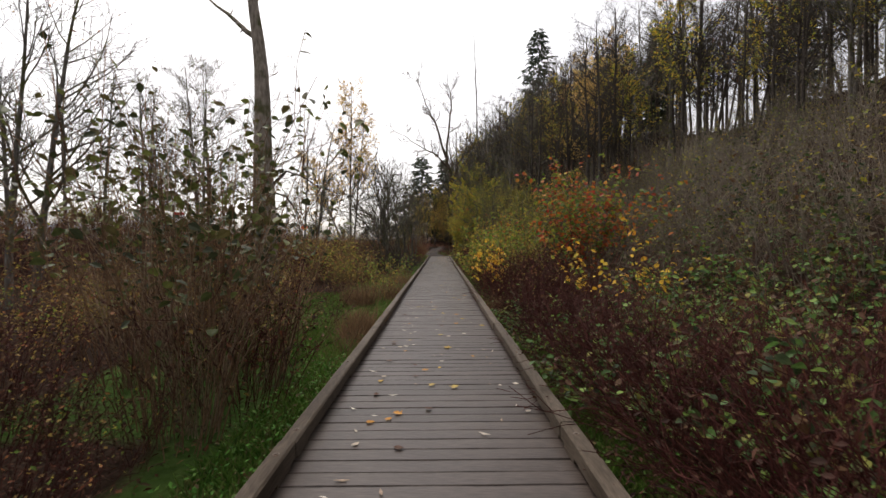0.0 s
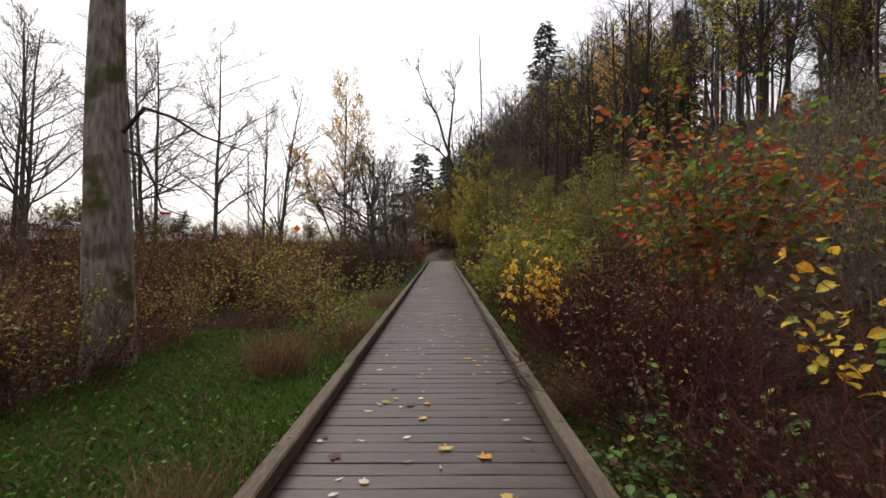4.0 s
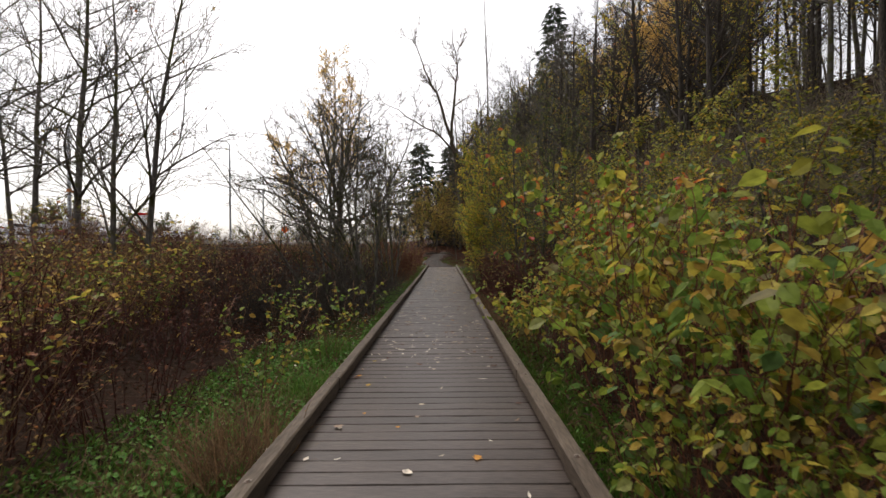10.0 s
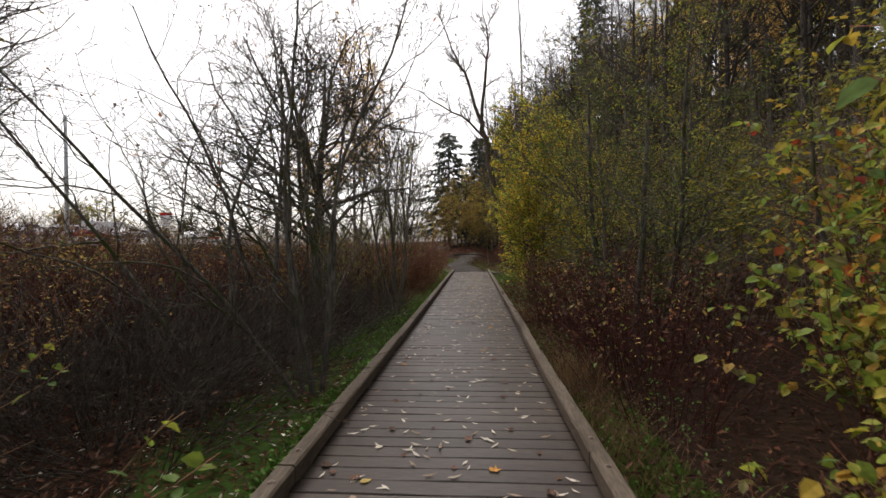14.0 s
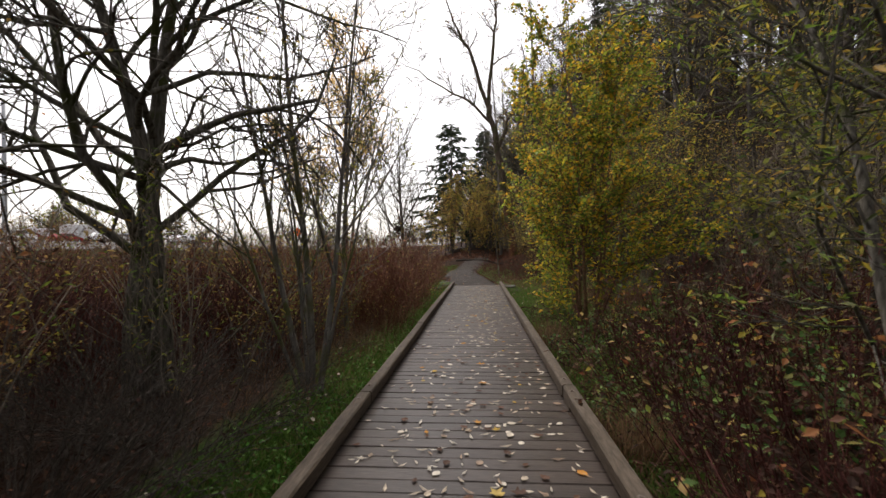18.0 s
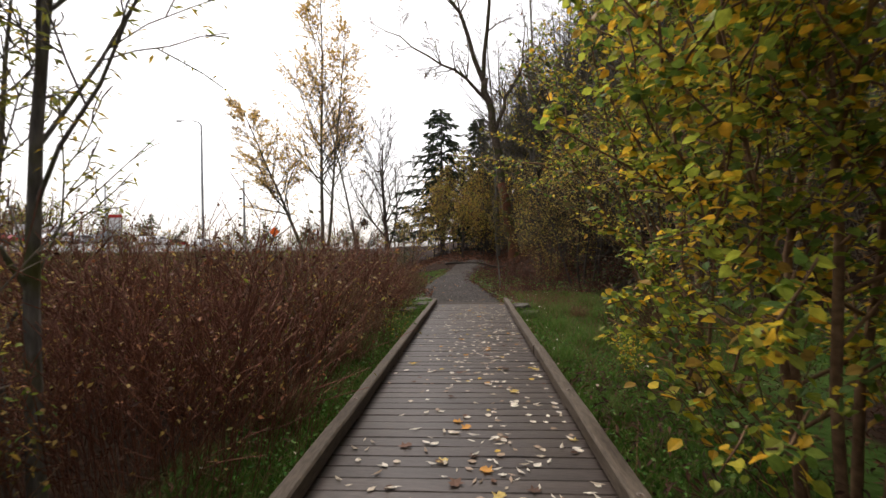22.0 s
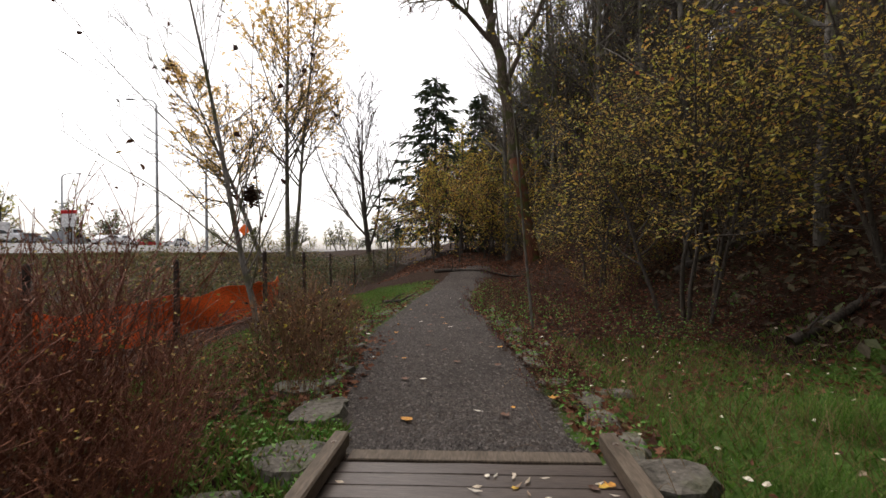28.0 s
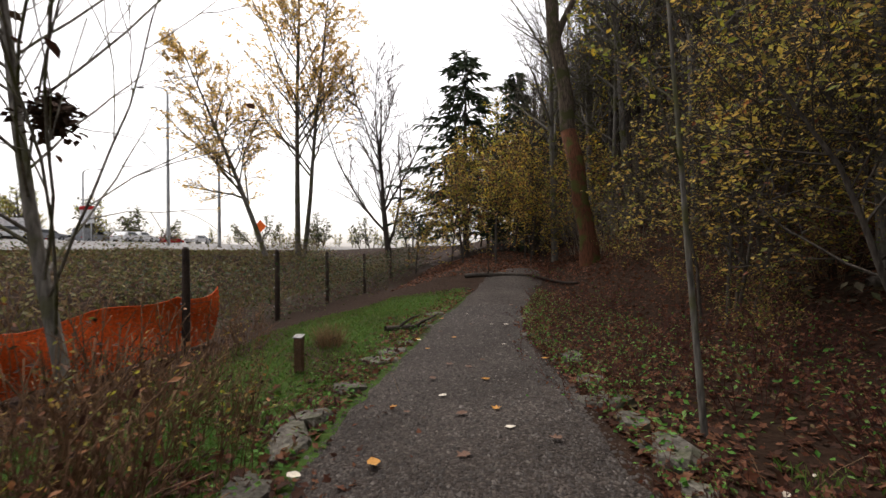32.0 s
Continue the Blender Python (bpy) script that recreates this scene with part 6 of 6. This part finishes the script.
field("ground_leaves", "small green leaves growing along the path edge", "ground plants", M["lf_fern"], 118, 5000, lambda g: path_side(g), 0.05, LEAF_PLAIN, 0, 0.1)
field("ground_leaves", "lush low green leaves beside the boards", "ground plants", M["lf_fern"], 122, 9000, lambda g: (-0.98 - 1.6 * g.uniform(0, 1) ** 1.3, g.uniform(13, 20.6)), 0.045, LEAF_FINE, 0, 0.14)
field("ground_leaves", "low green leaves under the trees beside the path", "ground plants", M["lf_fern"], 121, 2200, lambda g: clumped(g, [(3.5, 46.8, 0.8, 0.7), (1.3, 48.7, 0.5, 1.2), (2.8, 49.9, 0.8, 1.0), (1.5, 52.6, 0.6, 1.2), (4.6, 48.0, 0.8, 0.8)]), 0.06, LEAF_PLAIN, 0, 0.3)
field("leaf_litter", "brown leaves drifted along the path edge", "leaf litter", M["lf_litter"], 119, 6000, lambda g: path_side(g), 0.08, LEAF_LOBED, 0, 0.03, 0.0)
field("leaf_litter", "orange-brown leaves fallen beside the path", "leaf litter", M["lf_litter"], 116, 2600, lambda g: (-1.15 - 2.1 * g.uniform(0, 1), g.uniform(39.8, 45.6)), 0.085, LEAF_LOBED, 0, 0.03, 0.0)
field("leaf_litter", "dark fallen leaves under the willow", "leaf litter", M["lf_litter"], 109, 7000, lambda g: (-1.0 - 3.0 * g.uniform(0, 1), g.uniform(20.4, 25.2)), 0.07, LEAF_SLIM, 0, 0.03, 0.0)
field("leaf_litter", "pale narrow leaves fallen under the willow", "leaf litter", M["lf_pale"], 124, 520, lambda g: (-1.0 - 2.4 * g.uniform(0, 1), g.uniform(20.4, 25.2)), 0.065, LEAF_SLIM, 0, 0.03, 0.0)
field("dry_grass", "dry brown grass standing beside the boards", "grass", M["straw"], 115, 9000, lambda g: clumped(g, [(-1.25, 7.2, 0.15, 0.6), (-1.3, 12.6, 0.2, 0.8), (-1.45, 16.2, 0.3, 1.2), (-1.8, 35.7, 0.25, 3.0), (-1.85, 31.2, 0.3, 1.7), (1.3, 27.7, 0.2, 3.4), (4.1, 38.8, 0.8, 1.1), (1.25, 23.4, 0.15, 1.7), (2.5, 37.5, 0.8, 1.6), (2.2, 42.8, 0.7, 1.3)]), 0.42, (LEAF_BLADE[0] * np.array((1, 0.8, 1)), LEAF_BLADE[1]))
# Dead stalks whose dark colour also carries the shade under the shrubs.
field("dead_undergrowth", "brown dead stalks and leaves under the shrubs", "undergrowth", M["lf_dead"], 111, 34000, lambda g: (1.1 + 5.2 * g.uniform(0, 1) ** 1.2, g.uniform(1.4, 35.7)), 0.08, LEAF_SLIM, 0, 0.30)
field("dead_undergrowth", "brown dead stalks and leaves under the shrubs", "undergrowth", M["lf_dead"], 112, 30000, lambda g: (-1.75 - 6.2 * g.uniform(0, 1) ** 1.2, g.uniform(1.4, 48.5)), 0.08, LEAF_SLIM, 0, 0.35)
field("slope_undergrowth", "dull green and brown growth covering the slope", "undergrowth", M["lf_slope"], 113, 45000, lambda g: (4.7 + 17 * g.uniform(0, 1), g.uniform(1.4, 91)), 0.2, LEAF_PLAIN, 0, 0.5)
field("bank_grass", "rough brown growth on the bank below the car park", "undergrowth", M["lf_bank"], 114, 16000, lambda g: (-7.2 - 16.6 * g.uniform(0, 1), g.uniform(35.7, 74)), 0.28, BLADE)
BANK = [(g[0], g[1], 0.9, 0.8) for g in R(140).uniform((-17, 24), (-7.5, 76), (46, 2))]
field("bank_bushes", "low tangled brown and green bushes along the bank", "bushes", M["lf_bank"], 141, 15000, lambda g: clumped(g, BANK), 0.13, LEAF_PLAIN, 0, 1.15)
field("bank_bushes", "dark green brambles along the bank", "bushes", M["ivy"], 142, 7000, lambda g: clumped(g, BANK[::3]), 0.12, LEAF_PLAIN, 0, 0.95)
field("fence_brambles", "dark green brambles grown over the wire fence", "brambles", M["ivy"], 110, 9000, lambda g: (-5.65 + g.normal(0, 0.5) - (0.4 if g.uniform() < 0.3 else 0), g.uniform(51.2, 74)), 0.085, LEAF_PLAIN, 0, 1.4)


# ---- leaves fallen on the boards and the gravel ----
def fallen_leaves():
    rng = R(120)
    kinds = []
    for i in range(9):
        mat = M[("lf_pale", "lf_pale", "lf_pale", "lf_pale", "lf_pale", "lf_fall_yellow", "lf_fall_yellow", "lf_fall_brown", "lf_fall_brown")[i]]
        T, F = (LEAF_SLIM, LEAF_FINE, LEAF_SLIM, LEAF_FINE, LEAF_PLAIN, LEAF_LOBED, LEAF_FINE, LEAF_LOBED, LEAF_FINE)[i]
        V = T.copy()
        V[:, 0] -= 0.5
        V[:, 2] = 0.06 + 0.9 * rng.uniform(0.1, 0.5) * (V[:, 0] ** 2 + 2 * V[:, 1] ** 2)
        word = ("pale dry fallen leaf", "yellow fallen leaf", "dark brown fallen leaf")[0 if i < 5 else 1 if i < 7 else 2]
        kinds.append((to_mesh("fallen_leaf", V, F, mat), word))
    n = 0
    spots = [(rng.uniform(-0.76, 0.76), 1.0 + 30 * rng.uniform(0, 1)) for i in range(400)] + [(float(np.clip(rng.normal(0.2, 0.4), -0.76, 0.76)), 26.5 + 14.8 * rng.uniform(0, 1)) for i in range(560)] + [(float(np.clip(rng.normal(0.15, 0.42), -0.76, 0.76)), 33 + 8.3 * rng.uniform(0, 1)) for i in range(340)] + [(rng.uniform(-0.78, 0.78), 18.5 + 15 * rng.uniform(0, 1)) for i in range(620)]
    rest = {}
    for j, (x, y) in enumerate(spots):
        i = int(rng.choice(9, p=(0.2, 0.16, 0.16, 0.12, 0.1, 0.07, 0.06, 0.05, 0.08)))
        if 400 <= j < 1300 and rng.uniform() < 0.5:
            i = int(rng.choice((1, 3, 4, 0)))
        elif j >= 1300:
            i = int(rng.choice((0, 2, 2, 0, 8)))
        s = rng.uniform(0.04, 0.08) * (1.4 if i in (5, 7) else 1.25 if i in (0, 2) else 1)
        me, word = kinds[i]
        if j % 7:
            a = rng.uniform(0, 6.283)
            C = np.array([v.co[:] for v in me.vertices]) * s
            C = np.stack([C[:, 0] * math.cos(a) - C[:, 1] * math.sin(a) + x, C[:, 0] * math.sin(a) + C[:, 1] * math.cos(a) + y, C[:, 2] + 0.002], -1)
            rest.setdefault(me.materials[0].name, []).append((C.tolist(), [tuple(p.vertices) for p in me.polygons]))
            continue
        solo("fallen_leaf", me, word + " lying on the deck boards", "leaf", "leaves on the boards", m=pose(x, y, 0.002, rng.uniform(-6, 6), rng.uniform(-6, 6), rng.uniform(0, 360)) @ Matrix.Scale(s, 4))
    for key, bits in rest.items():
        V, F = merge(bits)
        solo("fallen_leaves", to_mesh("fallen_leaves", V, F, bpy.data.materials[key]), "dry fallen leaves scattered over the deck boards", "leaves", kind="stuff")
    for j in range(52):
        y = 41.7 + 12 * rng.uniform(0, 1)
        c, w = path_at(y)
        x = c + w * rng.uniform(-1, 1)
        i = int(rng.choice(9, p=(0.04, 0.06, 0.04, 0.06, 0.05, 0.2, 0.15, 0.2, 0.2)))
        me, word = kinds[i]
        solo("fallen_leaf", me, word + " lying on the gravel", "leaf", "leaves on the gravel", m=pose(x, y, gz(x, y) + 0.05, 0, 0, rng.uniform(0, 360)) @ Matrix.Scale(rng.uniform(0.06, 0.12), 4))


fallen_leaves()


# ---- deck boards ----
def deck_boards():
    rng = R(130)
    shapes = []
    for i in range(10):
        V, F = [], []
        n = 6
        lift = rng.normal(0, 0.0012, n + 1)
        for j in range(n + 1):
            x = -0.895 + 1.79 * j / n
            dy = rng.normal(0, 0.0012)
            V += [(x, 0.003 + dy, -0.038), (x, 0.141 + dy, -0.038), (x, 0.141 + dy, -0.005), (x, 0.137 + dy, lift[j]), (x, 0.007 + dy, lift[j]), (x, 0.003 + dy, -0.005)]
        for j in range(n):
            F += [(j * 6 + q, j * 6 + 6 + q, j * 6 + 6 + (q + 1) % 6, j * 6 + (q + 1) % 6) for q in range(6)]
        F += [tuple(range(6)), tuple(n * 6 + q for q in range(5, -1, -1))]
        shapes.append(to_mesh("plank", V, F, M["plank"]))
    y = DECK_END - 0.14 - PITCH
    while y > -5:
        part("plank", shapes[int(rng.integers(10))], boardwalks[int(y > MIDWAY)], m=pose(rng.normal(0, 0.003), y, rng.normal(0, 0.0012), 0, 0, rng.normal(0, 0.05)))
        y -= PITCH


deck_boards()
